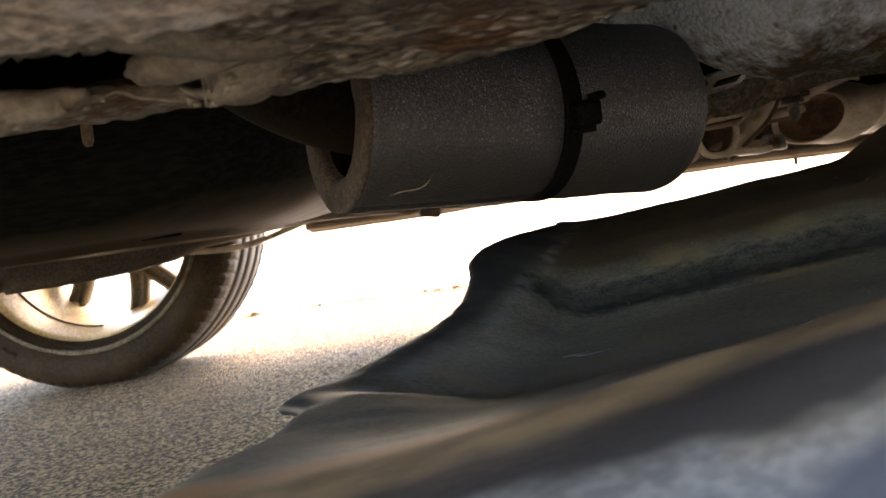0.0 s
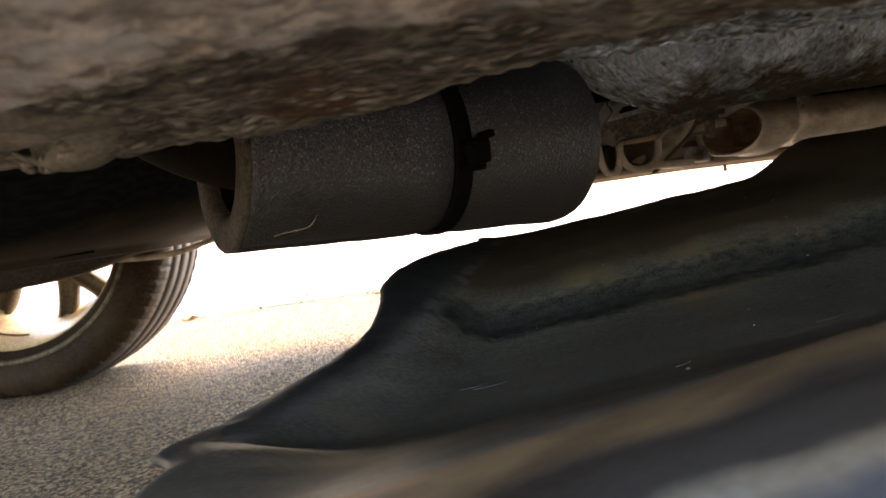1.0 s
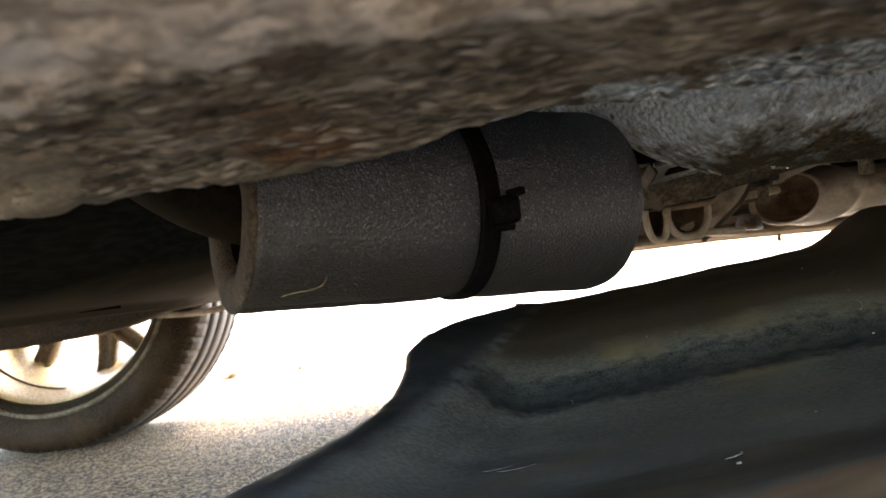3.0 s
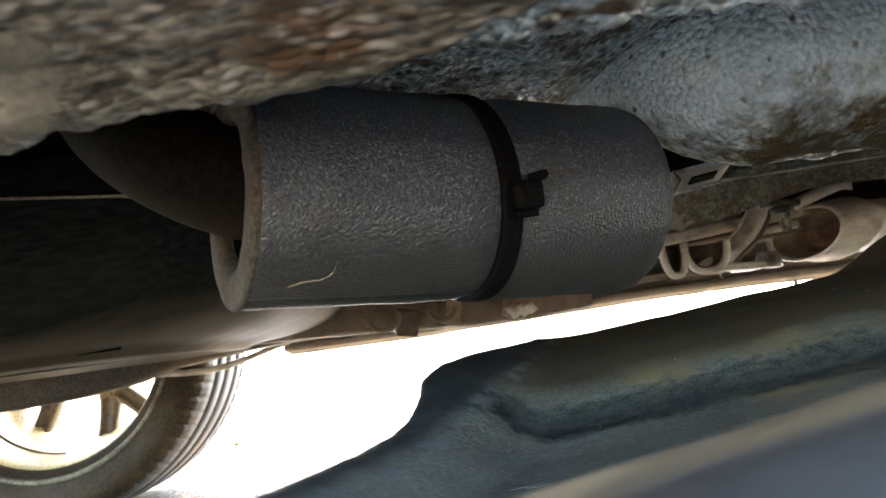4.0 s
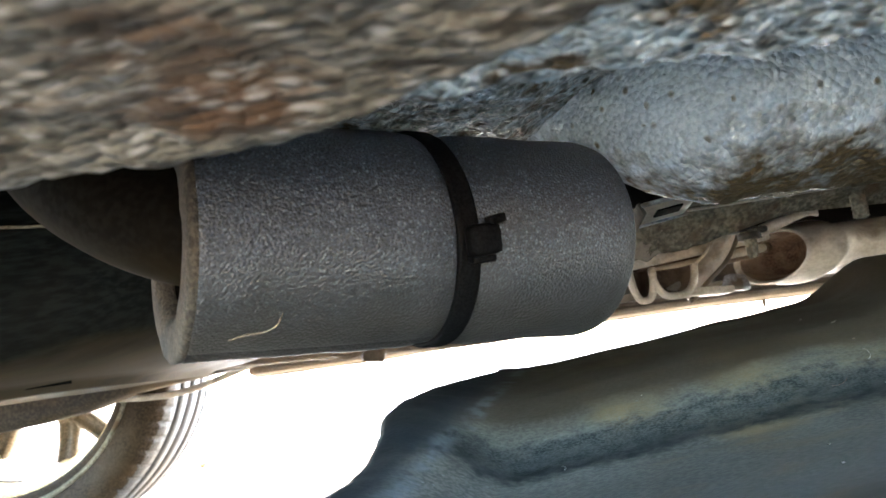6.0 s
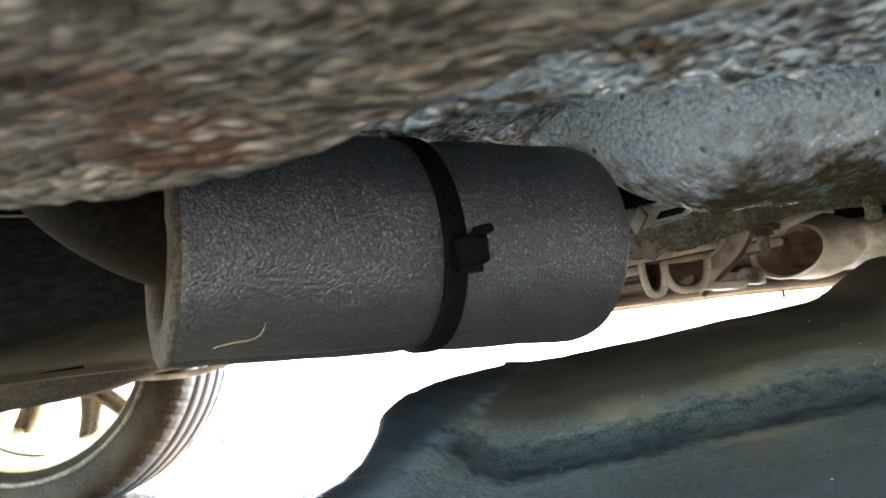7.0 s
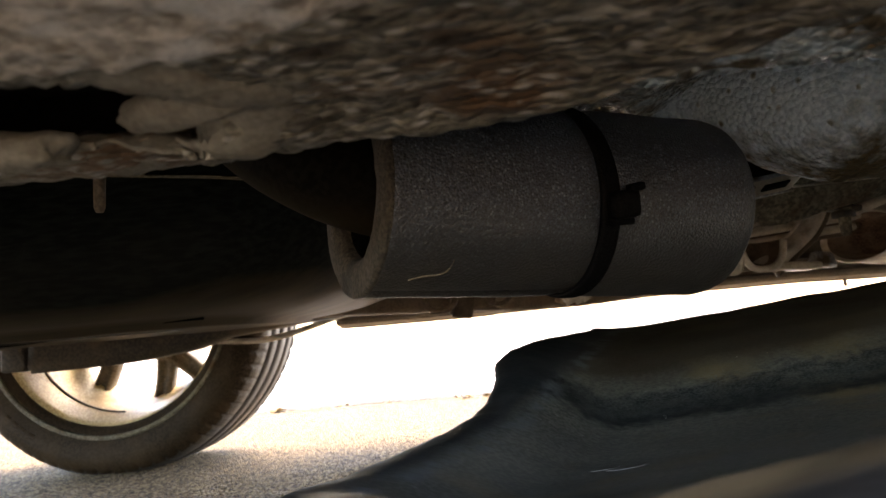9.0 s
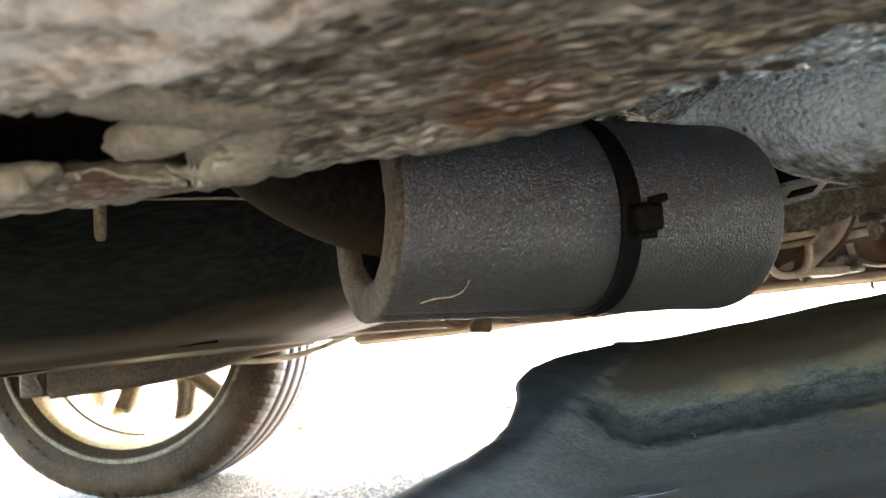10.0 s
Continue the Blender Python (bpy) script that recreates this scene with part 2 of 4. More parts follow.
SKIN = surface("flaking_pale_underseal", (0.23, 0.194, 0.152), (0.43, 0.41, 0.38), (0.55, 0.55, 0.54), 40.0, 250.0, 60.0, (0.52, 0.66), rough=(0.6, 0.85), bump=0.6, depth=0.002, grain=0.4)
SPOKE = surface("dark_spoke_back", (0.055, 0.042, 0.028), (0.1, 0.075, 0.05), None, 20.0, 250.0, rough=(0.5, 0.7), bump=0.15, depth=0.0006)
PAINT = surface("silver_car_paint", (0.5, 0.52, 0.54), (0.54, 0.56, 0.58), None, 3.0, 900.0, rough=(0.25, 0.35), metal=0.5, bump=0.02, depth=0.0002, grain=0.05, coat=0.6)
GLASS = surface("dark_car_glass", (0.01, 0.012, 0.013), (0.014, 0.016, 0.017), None, 2.0, 50.0, rough=(0.05, 0.08), bump=0.0, grain=0.0)


# ---- building helpers ----
def part(name, bm, material, parent=None, label="", smooth=True, at=None):
    """Link a bmesh as one mesh object, under a thing (whose base may lie anywhere) or under a part."""
    me = bpy.data.meshes.new(name)
    bmesh.ops.recalc_face_normals(bm, faces=bm.faces)
    bm.to_mesh(me)
    bm.free()
    for p in me.polygons:
        p.use_smooth = smooth
    me.materials.append(material)
    ob = new(name, me)
    if parent:
        ob.parent = parent
        if parent.type == "EMPTY" and at is None:
            ob.location = -parent.location
    if at is not None:
        ob.location = at
    if label:
        ob["label"] = label
    return ob


def thing(name, base, label, category, **more):
    ob = new(name)
    ob.location = base
    ob.empty_display_size = 0.05
    return tagged(ob, label, category, **more)


def lump(p, size, seed=0.0, octaves=3):
    """Uneven relief, about -1 to 1, with bumps of that size in metres."""
    return noise.fractal(Vector(p) / size + Vector((seed, seed * 1.7, -seed)), 1.0, 2.0, octaves)


def ease(a, b, x):
    t = min(1.0, max(0.0, (x - a) / (b - a)))
    return t * t * (3 - 2 * t)


def along(table, x):
    """A value read between the pairs of a small table."""
    return float(np.interp(x, [a for a, _ in table], [b for _, b in table]))


def grid(rows, closed_u=False, closed_v=False):
    """A bmesh from rows of points."""
    bm = bmesh.new()
    vs = [[bm.verts.new(p) for p in row] for row in rows]
    nu, nv = len(vs), len(vs[0])
    for i in range(nu if closed_u else nu - 1):
        for j in range(nv if closed_v else nv - 1):
            bm.faces.new((vs[i][j], vs[(i + 1) % nu][j], vs[(i + 1) % nu][(j + 1) % nv], vs[i][(j + 1) % nv]))
    return bm


def cap(bm, row):
    bm.verts.ensure_lookup_table()
    bm.faces.new([bm.verts[i] for i in row])


def tube(points, radius, sides=20, caps=True):
    """A round bar through points; radius: one, or one for each point."""
    pts = [Vector(p) for p in points]
    radii = radius if isinstance(radius, (list, tuple)) else [radius] * len(pts)
    rows, side = [], None
    for i, p in enumerate(pts):
        way = (pts[min(i + 1, len(pts) - 1)] - pts[max(i - 1, 0)]).normalized()
        side = (way.orthogonal() if side is None else side - way * side.dot(way)).normalized()
        other = way.cross(side)
        rows.append([p + radii[i] * (math.cos(a) * side + math.sin(a) * other) for a in np.linspace(0, 2 * math.pi, sides, endpoint=False)])
    bm = grid(rows, closed_v=True)
    if caps:
        cap(bm, range(sides))
        cap(bm, range((len(pts) - 1) * sides, len(pts) * sides))
    return bm


def curve_through(points, n=24):
    """Points on a smooth curve through a few."""
    pts = [Vector(p) for p in points]
    pts = [2 * pts[0] - pts[1], *pts, 2 * pts[-1] - pts[-2]]
    out = []
    for k in range(n):
        u = k / (n - 1) * (len(pts) - 3)
        i = min(int(u), len(pts) - 4)
        t, (a, b, c, d) = u - i, pts[i:i + 4]
        out.append(0.5 * ((2 * b) + (c - a) * t + (2 * a - 5 * b + 4 * c - d) * t * t + (3 * b - a - 3 * c + d) * t ** 3))
    return out


def block(centre, size, bevel=0.003, turn=(0, 0, 0), taper=1.0):
    """A bevelled block; taper narrows its top."""
    bm = bmesh.new()
    bmesh.ops.create_cube(bm, size=1.0)
    for v in bm.verts:
        k = taper if v.co.z > 0 else 1.0
        v.co = Vector((v.co.x * size[0] * k, v.co.y * size[1] * k, v.co.z * size[2]))
    bmesh.ops.bevel(bm, geom=bm.edges[:], offset=bevel, segments=2, affect="EDGES", profile=0.6)
    bmesh.ops.transform(bm, matrix=pose(*centre, *turn), verts=bm.verts)
    return bm


def lathe(profile, axis_at=(0, 0, 0), steps=96, closed=True):
    """A turned shape about the y axis from (radius, y) pairs."""
    x, y, z = axis_at
    rows = [[(x + r * math.cos(a), y + h, z + r * math.sin(a)) for r, h in profile] for a in np.linspace(0, 2 * math.pi, steps, endpoint=False)]
    return grid(rows, closed_u=True, closed_v=closed)


def strip(path, profile):
    """Sweeps a profile of (y, z) pairs, closed, along x: path gives x, and shifts of y and z."""
    bm = grid([[(x, dy + y, dz + z) for y, z in profile] for x, dy, dz in path], closed_v=True)
    n = len(profile)
    cap(bm, range(n))
    cap(bm, range((len(path) - 1) * n, len(path) * n))
    return bm


def thick(ob, metres, offset=1.0):
    m = ob.modifiers.new("thickness", "SOLIDIFY")
    m.thickness, m.offset = metres, offset
    return ob


# ---- ground, kerb and verge ----
def sheet(x0, x1, y0, y1, z, nx, ny, rough_by=0.0):
    return grid([[(x, y, z + rough_by * lump((x, y, 0), 0.6)) for y in np.linspace(y0, y1, ny)] for x in np.linspace(x0, x1, nx)])


tagged(part("ground", sheet(-120, 120, -120, 120, 0.012, 2, 2), ASPHALT, smooth=False), "coarse pale asphalt road surface, dusty and sunlit", "ground", kind="structure")

kerb = tagged(new("kerb"), "low pale concrete kerb at the road's edge", "kerb", kind="structure")
for k in range(14):
    bm = block((-6.3 + 0.915 * k, 2.62, -0.008), (0.905, 0.14, 0.075), 0.014)
    for v in bm.verts:
        v.co.z += 0.003 * lump(v.co, 0.2, 2.0)
    part("kerb_stone", bm, CONCRETE, kerb)
tagged(part("verge", sheet(-60, 60, 2.69, 60, 0.026, 60, 30, 0.012), GRAVEL), "pale sunlit gravel verge beyond the kerb", "verge", kind="structure")

bm = bmesh.new()
for k in range(70):
    x, y = random.uniform(-1.6, 1.4), random.choice((random.gauss(2.53, 0.022), random.uniform(2.72, 4.5)))
    size, turn, z = random.uniform(0.01, 0.035), random.uniform(0, 6.3), 0.02 if y < 2.60 else 0.046
    leaf = [Vector((math.cos(a) * size, math.sin(a) * size * 0.45, 0.006 * math.sin(2 * a + k))) for a in np.linspace(0, 2 * math.pi, 7)[:-1]]
    bm.faces.new([bm.verts.new(Matrix.Rotation(turn, 3, "Z") @ p + Vector((x, y, z))) for p in leaf])
thick(tagged(part("leaf_litter", bm, LEAF), "scattered dry brown leaves along the kerb", "leaves", kind="stuff"), 0.001)

# ---- the car ----
car = thing("car", (0.6, 0.965, 0.012), "parked silver car with a dirty, rusting, mud-caked underside", "car")


def spread(a, b, lo, hi, fine, coarse):
    """Places from a to b, close together between lo and hi."""
    return [*np.arange(a, lo, coarse), *np.arange(lo, hi, fine), *np.arange(hi, b + coarse / 2, coarse)]


XS = spread(-1.1, 1.0, -0.17, 0.30, 0.0025, 0.02)


def step_edge(x):
    """Where the pale skin on the sill's outer part breaks off."""
    return 0.2335 - 0.014 * ease(-0.024, 0.004, x) - 0.014 * ease(0.0, 0.04, x) + 0.004 * lump((x, 0, 0), 0.03, 9.0) + 0.002 * lump((x, 0, 0), 0.008, 4.0)


def hole_ratio(x, y):
    return math.hypot((x + 0.075 - 0.5 * (y - 0.255)) / (0.038 + 0.002 * lump((x, y, 0), 0.01, 6.0)), (y - 0.256) / 0.021)


def sill_edge(x):
    """How far in the sill's underside reaches: widest round the hole."""
    return 0.287 - 0.045 * ease(0.03, 0.13, x) + 0.022 * ease(-0.03, -0.06, x)


def sill_low(x, y):
    """The mud-caked underside of the sill, swollen and torn round its drain hole."""
    z = 0.2775 + 0.0035 * ease(0.285, 0.2, y) + 0.0018 * lump((x, y, 0), 0.02, 1.0) + 0.0011 * lump((x, y, 0), 0.006, 5.0, 2)
    z -= (0.0045 - 0.003 * ease(0.01, 0.07, x) - 0.003 * ease(-0.03, -0.055, x)) * ease(0.262, 0.283, y)
    z -= 0.0065 * math.exp(-((x + 0.045) / 0.018) ** 2 - ((y - 0.273) / 0.008) ** 2) + 0.006 * math.exp(-((x + 0.102) / 0.02) ** 2 - ((y - 0.272) / 0.008) ** 2)
    z += 0.004 * math.exp(-((y - 0.281) / 0.0025) ** 2) * ease(-0.02, -0.035, x)
    return z


rows = []
for x in XS:
    ragged = 0.003 * lump((x, 0, 0), 0.02, 7.0) + 0.0012 * lump((x, 0, 0), 0.005, 8.0)
    edge = sill_edge(x) + ragged
    row = [(x, 0.19, 0.50), (x, 0.15, 0.455), (x, 0.118, 0.40), (x, 0.112, 0.32), (x, 0.115, 0.30), (x, 0.12, 0.289)]
    row += [(x, y, sill_low(x, y)) for y in np.linspace(0.127, edge - 0.0025, 66)]
    row += [(x, edge, sill_low(x, edge) + 0.0006), (x, edge + 0.0012, 0.2815), (x, edge + 0.0012, 0.288)]
    rows.append(row)
bm = grid(rows)
torn = [f for f in bm.faces if f.calc_center_median().z < 0.30 and hole_ratio(*f.calc_center_median().xy) < 1.0]
bmesh.ops.delete(bm, geom=torn, context="FACES")
sill = thick(part("sill", bm, SILL, car, "mud-caked brown sill underside with a torn drain hole"), 0.002)
# added wall, near-black, to shut out light behind the drain hole
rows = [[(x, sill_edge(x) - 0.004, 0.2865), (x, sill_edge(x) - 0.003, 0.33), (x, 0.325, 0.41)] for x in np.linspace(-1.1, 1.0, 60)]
part("sill_closing_wall", grid(rows), FLOOR, sill, "added black wall that shuts light out of the sill")
rows = [[(x, y, sill_low(x, y) - 0.0016 - 0.0011 * lump((x, y, 0), 0.016, 15.0)) for y in np.linspace(min(0.284, 0.2765 - 0.03 * ease(-0.047, -0.038, x) + 0.045 * ease(-0.034, -0.022, x)), sill_edge(x) - 0.0005 + 0.003 * lump((x, 0, 0), 0.02, 7.0) + 0.0012 * lump((x, 0, 0), 0.005, 8.0), 30)] for x in XS if -0.165 < x < -0.022]
thick(part("clay_crust", grid(rows), CLAY, sill, "dried grey clay caked round the hole"), 0.001)
# black block above the hole, the hollow's shade put into its colour
part("sill_dark_backing", block((-0.09, 0.235, 0.298), (0.3, 0.098, 0.012), 0.002), FLOOR, sill, "black block standing in for the sill's shaded hollow")
rows = []
for k, a in enumerate(np.linspace(radians(-75), radians(80), 40)):
    y = 0.256 + 0.0228 * math.sin(a)
    x = -0.071 + 0.043 * math.cos(a) + 0.5 * (y - 0.255)
    r = 0.009 * math.sin(math.pi * (k + 2) / 43) ** 0.6 * (1 + 0.12 * lump((x, y, 0), 0.012, 75.0))
    out = Vector((math.cos(a), 0.6 * math.sin(a), 0)).normalized()
    rows.append([Vector((x, y, sill_low(x, y) + 0.0006)) + out * r * 1.5 * math.cos(b) + Vector((0, 0, 0.5 * r * math.sin(b))) for b in np.linspace(0, 2 * math.pi, 18, endpoint=False)])
part("clay_rim", grid(rows, closed_v=True), CLAY, sill, "smooth rim of grey clay round the hole")
# lumps of clay that hang round the hole's far side and ends
for x, y, size, turn, rough in ((-0.043, 0.262, (0.0255, 0.0075, 0.0058), -22, 0.16), (-0.099, 0.2705, (0.021, 0.0075, 0.0055), 6, 0.34), (-0.126, 0.262, (0.015, 0.008, 0.005), 20, 0.3)):
    bm = bmesh.new()
    bmesh.ops.create_icosphere(bm, subdivisions=4, radius=1.0)
    for v in bm.verts:
        p = Vector((v.co.x * size[0], v.co.y * size[1], v.co.z * size[2]))
        p *= 1 + rough * lump(p + Vector((x, y, 0)), 0.010, 73.0) + 0.25 * rough * lump(p, 0.003, 74.0)
        v.co = Matrix.Rotation(radians(turn), 3, "Z") @ p + Vector((x, y, sill_low(x, y) + 0.003))
    part("clay_lump", bm, CLAY, sill, "rounded lump of pale grey clay")
rows = [[(x, y, sill_low(x, y) - 0.0026 * ease(0, 0.002, step_edge(x) - y) - 0.0003 - 0.001 * lump((x, y, 0), 0.008, 14.0, 2)) for y in np.linspace(0.128, step_edge(x), 36)] for x in XS]
thick(part("underseal_skin", grid(rows), SKIN, sill, "flaking pale underseal skin"), 0.001)


def inner_low(x, y):
    """The inner sheet that rises behind the sill and runs on to the chassis rail."""
    z = 0.2815 + 0.0445 * ease(0.285, 0.40, y) + 0.0025 * lump((x, y, 0), 0.02, 11.0) + 0.0018 * lump((x, y, 0), 0.006, 12.0, 2)
    z += 0.016 * ease(0.0, 0.006, y - 0.404 - 0.007 * lump((x, 0, 0), 0.03, 13.0)) * ease(0.10, 0.16, x)
    return z + 0.05 * ease(0.56, 0.60, y) + 0.014 * ease(0.10, 0.03, x) * ease(0.30, 0.285, y)


XI = spread(0.003, 1.0, 0.003, 0.36, 0.003, 0.02)
inner = thick(part("inner_sill", grid([[(x, y, inner_low(x, y)) for y in np.arange(0.235, 0.60, 0.003)] for x in XI]), SHEET, car, "blue-grey underseal streaked with brown dirt"), 0.002)

rows = []
for x in spread(0.106, 1.0, 0.106, 0.38, 0.003, 0.02):
    k = max(0.02, ease(0.10, 0.205, x) ** 0.85)
    mid_y, mid_z = 0.485 + 0.05 * (1 - ease(0.11, 0.20, x)), 0.3375 - 0.016 * k
    row = []
    for a in np.linspace(0, 2 * math.pi, 72, endpoint=False):
        p = Vector((x, mid_y + 0.055 * k * math.cos(a), mid_z + 0.045 * k * math.sin(a)))
        n = Vector((0, math.cos(a), math.sin(a)))
        row.append(p + n * k * (0.0018 * lump(p, 0.025, 21.0) + 0.0008 * lump(p, 0.006, 22.0, 2)))
    rows.append(row)
bm = grid(rows, closed_v=True)
cap(bm, range(72))
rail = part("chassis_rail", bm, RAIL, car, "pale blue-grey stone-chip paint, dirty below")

# added black block, stands in for the dark gap above the exhaust
part("dark_gap_block", block((0.87, 1.28, 0.36), (0.78, 0.12, 0.11), 0.02), FLOOR, car)
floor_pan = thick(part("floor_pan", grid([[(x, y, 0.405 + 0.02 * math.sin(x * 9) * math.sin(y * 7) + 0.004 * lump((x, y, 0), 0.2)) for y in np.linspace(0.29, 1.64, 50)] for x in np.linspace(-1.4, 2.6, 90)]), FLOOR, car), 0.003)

# small brown bolt that hangs from the sill
bolt = part("drain_bolt", tube([(-0.144, 0.411, 0.335), (-0.144, 0.411, 0.300), (-0.1445, 0.411, 0.285), (-0.1445, 0.411, 0.283)], [0.0027, 0.0027, 0.0025, 0.0016], 12), BOLT, car)
part("bolt_collar", tube([(-0.144, 0.411, 0.305), (-0.144, 0.411, 0.301), (-0.144, 0.411, 0.299)], [0.0034, 0.0038, 0.0032], 12), ARM, bolt)

# white plastic plug beside the filler hose
plug = part("plastic_plug", tube([(-0.050, 0.47, 0.375), (-0.051, 0.465, 0.352), (-0.052, 0.462, 0.336), (-0.052, 0.461, 0.330)], [0.009, 0.009, 0.007, 0.003], 16), SKIN, car, "dull white plastic plug")

# ---- fuel tank ----
def tank_outline(d, end):
    """The tank seen from above, shrunk by d, its end at x = end, with rounded corners."""
    x0, x1, y0, y1, r = -1.15 + d, end, 0.70 + d, 1.32 - d, 0.15
    corners = []
    for cx, cy, a0 in ((x1 - r, y0 + r, -90), (x1 - r, y1 - r, 0), (x0 + r, y1 - r, 90), (x0 + r, y0 + r, 180)):
        corners += [Vector((cx + r * math.cos(radians(a0 + a)), cy + r * math.sin(radians(a0 + a)))) for a in range(0, 91, 6)]
    out = []
    for a, b in zip(corners, corners[1:] + corners[:1]):
        n = max(1, int((b - a).length / 0.03)) if (b - a).length > 0.1 else 1
        out += [a.lerp(b, k / n) for k in range(n)]
    return out


def tank_rings(levels, fall=0.0):
    """Rings of one number of points: the straight runs are divided alike."""
    rings = [tank_outline(d, end) for d, end, z in levels]
    n = min(len(r) for r in rings)
    rows = []
    for ring, (d, end, z) in zip(rings, levels):
        pick = [ring[int(k * len(ring) / n)] for k in range(n)] if len(ring) != n else ring
        rows.append([(p.x, p.y, z + 0.012 * (p.y - 0.7) + fall * (p.x + 0.3) + 0.0015 * lump((p.x, p.y, z), 0.12, 31.0)) for p in pick])
    return grid(rows, closed_v=True), n, len(rows)


LEVELS = [(0.02, -0.10, 0.405), (0.004, -0.085, 0.387), (0.0, -0.08, 0.365), (0.0, -0.085, 0.325), (0.001, -0.09, 0.305), (0.004, -0.10, 0.288), (0.009, -0.115, 0.274), (0.017, -0.135, 0.264), (0.030, -0.16, 0.256),
          (0.050, -0.19, 0.250), (0.075, -0.22, 0.246), (0.080, -0.226, 0.241), (0.105, -0.25, 0.240), (0.12, -0.262, 0.2425), (0.2, -0.33, 0.243)]
bm, n, m = tank_rings(LEVELS)
cap(bm, range((m - 1) * n, m * n))
tank = part("fuel_tank", bm, TANK, car, "black plastic fuel tank, dusty below with ground light in its brown")
part("seam_flange", tank_rings([(0.001, -0.081, 0.3708), (-0.006, -0.074, 0.3705), (-0.0062, -0.0738, 0.3692), (0.001, -0.081, 0.369)], -0.11)[0], BEAM, tank, "thin pale welded seam")
# black strips standing in for the shaded slits under the tank
for k in range(3):
    y = 0.80 + 0.13 * k
    rows = []
    for i in range(61):
        x, t = -0.95 - 0.05 * k + 0.7 * i / 60, math.sin(math.pi * i / 60) ** 4
        zz = 0.2405 + 0.012 * (y - 0.7)
        zz += 0.006 * (1 - t)                     # its ends run out into the tank's floor
        rows.append([(x, y - 0.012 * t - 0.0002, zz), (x, y, zz - 0.0026 * t - 0.0001), (x, y + 0.012 * t + 0.0002, zz), (x, y, zz + 0.004)])
    part("tank_dark_slit", grid(rows, closed_v=True), FLOOR, tank)

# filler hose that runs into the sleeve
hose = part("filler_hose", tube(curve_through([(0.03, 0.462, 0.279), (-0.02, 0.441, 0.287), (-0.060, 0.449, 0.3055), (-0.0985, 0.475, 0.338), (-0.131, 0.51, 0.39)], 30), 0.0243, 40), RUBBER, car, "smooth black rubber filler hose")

# ---- wheels ----
def build_wheel():
    """A wheel about its own centre, axis along y, inner side towards -y."""
    wide = lambda h: -0.1095 + 1.24 * (h + 0.1095)
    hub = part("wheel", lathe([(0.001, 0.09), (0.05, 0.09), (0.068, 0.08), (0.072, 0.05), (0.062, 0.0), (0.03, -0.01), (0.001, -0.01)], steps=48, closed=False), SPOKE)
    # tyre, with four grooves round the tread and cuts across its shoulders
    prof = [(0.222, -0.098), (0.240, -0.104), (0.256, -0.1085), (0.271, -0.1095), (0.284, -0.107), (0.294, -0.101), (0.3, -0.093)]
    tread = []
    for g in (-0.060, -0.022, 0.022, 0.060):
        tread += [(g - 0.0042, 0.0), (g - 0.0034, -0.007), (g + 0.0034, -0.007), (g + 0.0042, 0.0)]
    full = lambda h: 0.3085 - 0.007 * (abs(h) / 0.093) ** 4
    prof += [(full(h) + d, h) for h, d in [(-0.088, 0), (-0.078, 0), *tread, (0.078, 0), (0.088, 0)]]
    prof += [(r, -h) for r, h in reversed(prof[:7])]
    prof += [(0.214, 0.09), (0.214, -0.09)]
    rows, n = [], 432
    for i in range(n):
        a, row = 2 * math.pi * i / n, []
        for j, (r, h) in enumerate(prof):
            if i % 6 == 0 and 0.066 < abs(h) < 0.1015 and r > 0.288:
                r -= 0.0055
            flat = 0.2995
            x, z = r * math.cos(a), r * math.sin(a)
            row.append((x, wide(h), max(z, -flat)))
        rows.append(row)
    tyre = part("tyre", grid(rows, closed_u=True, closed_v=True), TYRE, hub, "worn dusty black tyre with grooved tread")
    tyre.data.materials.append(TREAD)
    for face in tyre.data.polygons:
        if math.hypot(face.center.x, face.center.z) > 0.288 and -0.088 < face.center.y < 0.136:
            face.material_index = 1
    for k in range(9):
        a0 = radians(196 + 4.2 * k + (7 if k > 4 else 0))
        bm = grid([[(r * math.cos(a), h, r * math.sin(a)) for r, h in ((0.255, -0.1083), (0.255, -0.1098), (0.2645, -0.1108), (0.2645, -0.1089))] for a in (a0, a0 + 0.02, a0 + 0.042)], closed_v=True)
        part("raised_bar", bm, TYRE, tyre)
    barrel = [(0.236, -0.098), (0.240, -0.094), (0.238, -0.088), (0.222, -0.086), (0.216, -0.080), (0.215, -0.070), (0.206, -0.05), (0.203, 0.0), (0.204, 0.05), (0.216, 0.072),
              (0.222, 0.09), (0.236, 0.096), (0.236, 0.1), (0.222, 0.1), (0.205, 0.085), (0.168, 0.064), (0.165, 0.056), (0.174, 0.04), (0.187, 0.01), (0.195, -0.03), (0.201, -0.055), (0.208, -0.075), (0.213, -0.09), (0.226, -0.094), (0.229, -0.098)]
    barrel = [(r, wide(h)) for r, h in barrel]
    rim = part("rim", lathe(barrel, steps=144), ALLOY, hub, "alloy rim gold-brown with brake dust")
    part("rim_flange", lathe([(0.229, -0.0985), (0.2305, -0.1035), (0.234, -0.1045), (0.2375, -0.1035), (0.2385, -0.0995)], steps=144), BEAM, rim, "dusty grey rim flange")
    ridge = [[(r * math.cos(a), h, r * math.sin(a)) for r, h in ((0.1985, -0.02), (0.1935, -0.019), (0.1935, -0.015), (0.1985, -0.014))] for a in np.linspace(radians(205), radians(268), 30)]
    part("rim_ridge", grid(ridge, closed_v=True), SPOKE, rim)
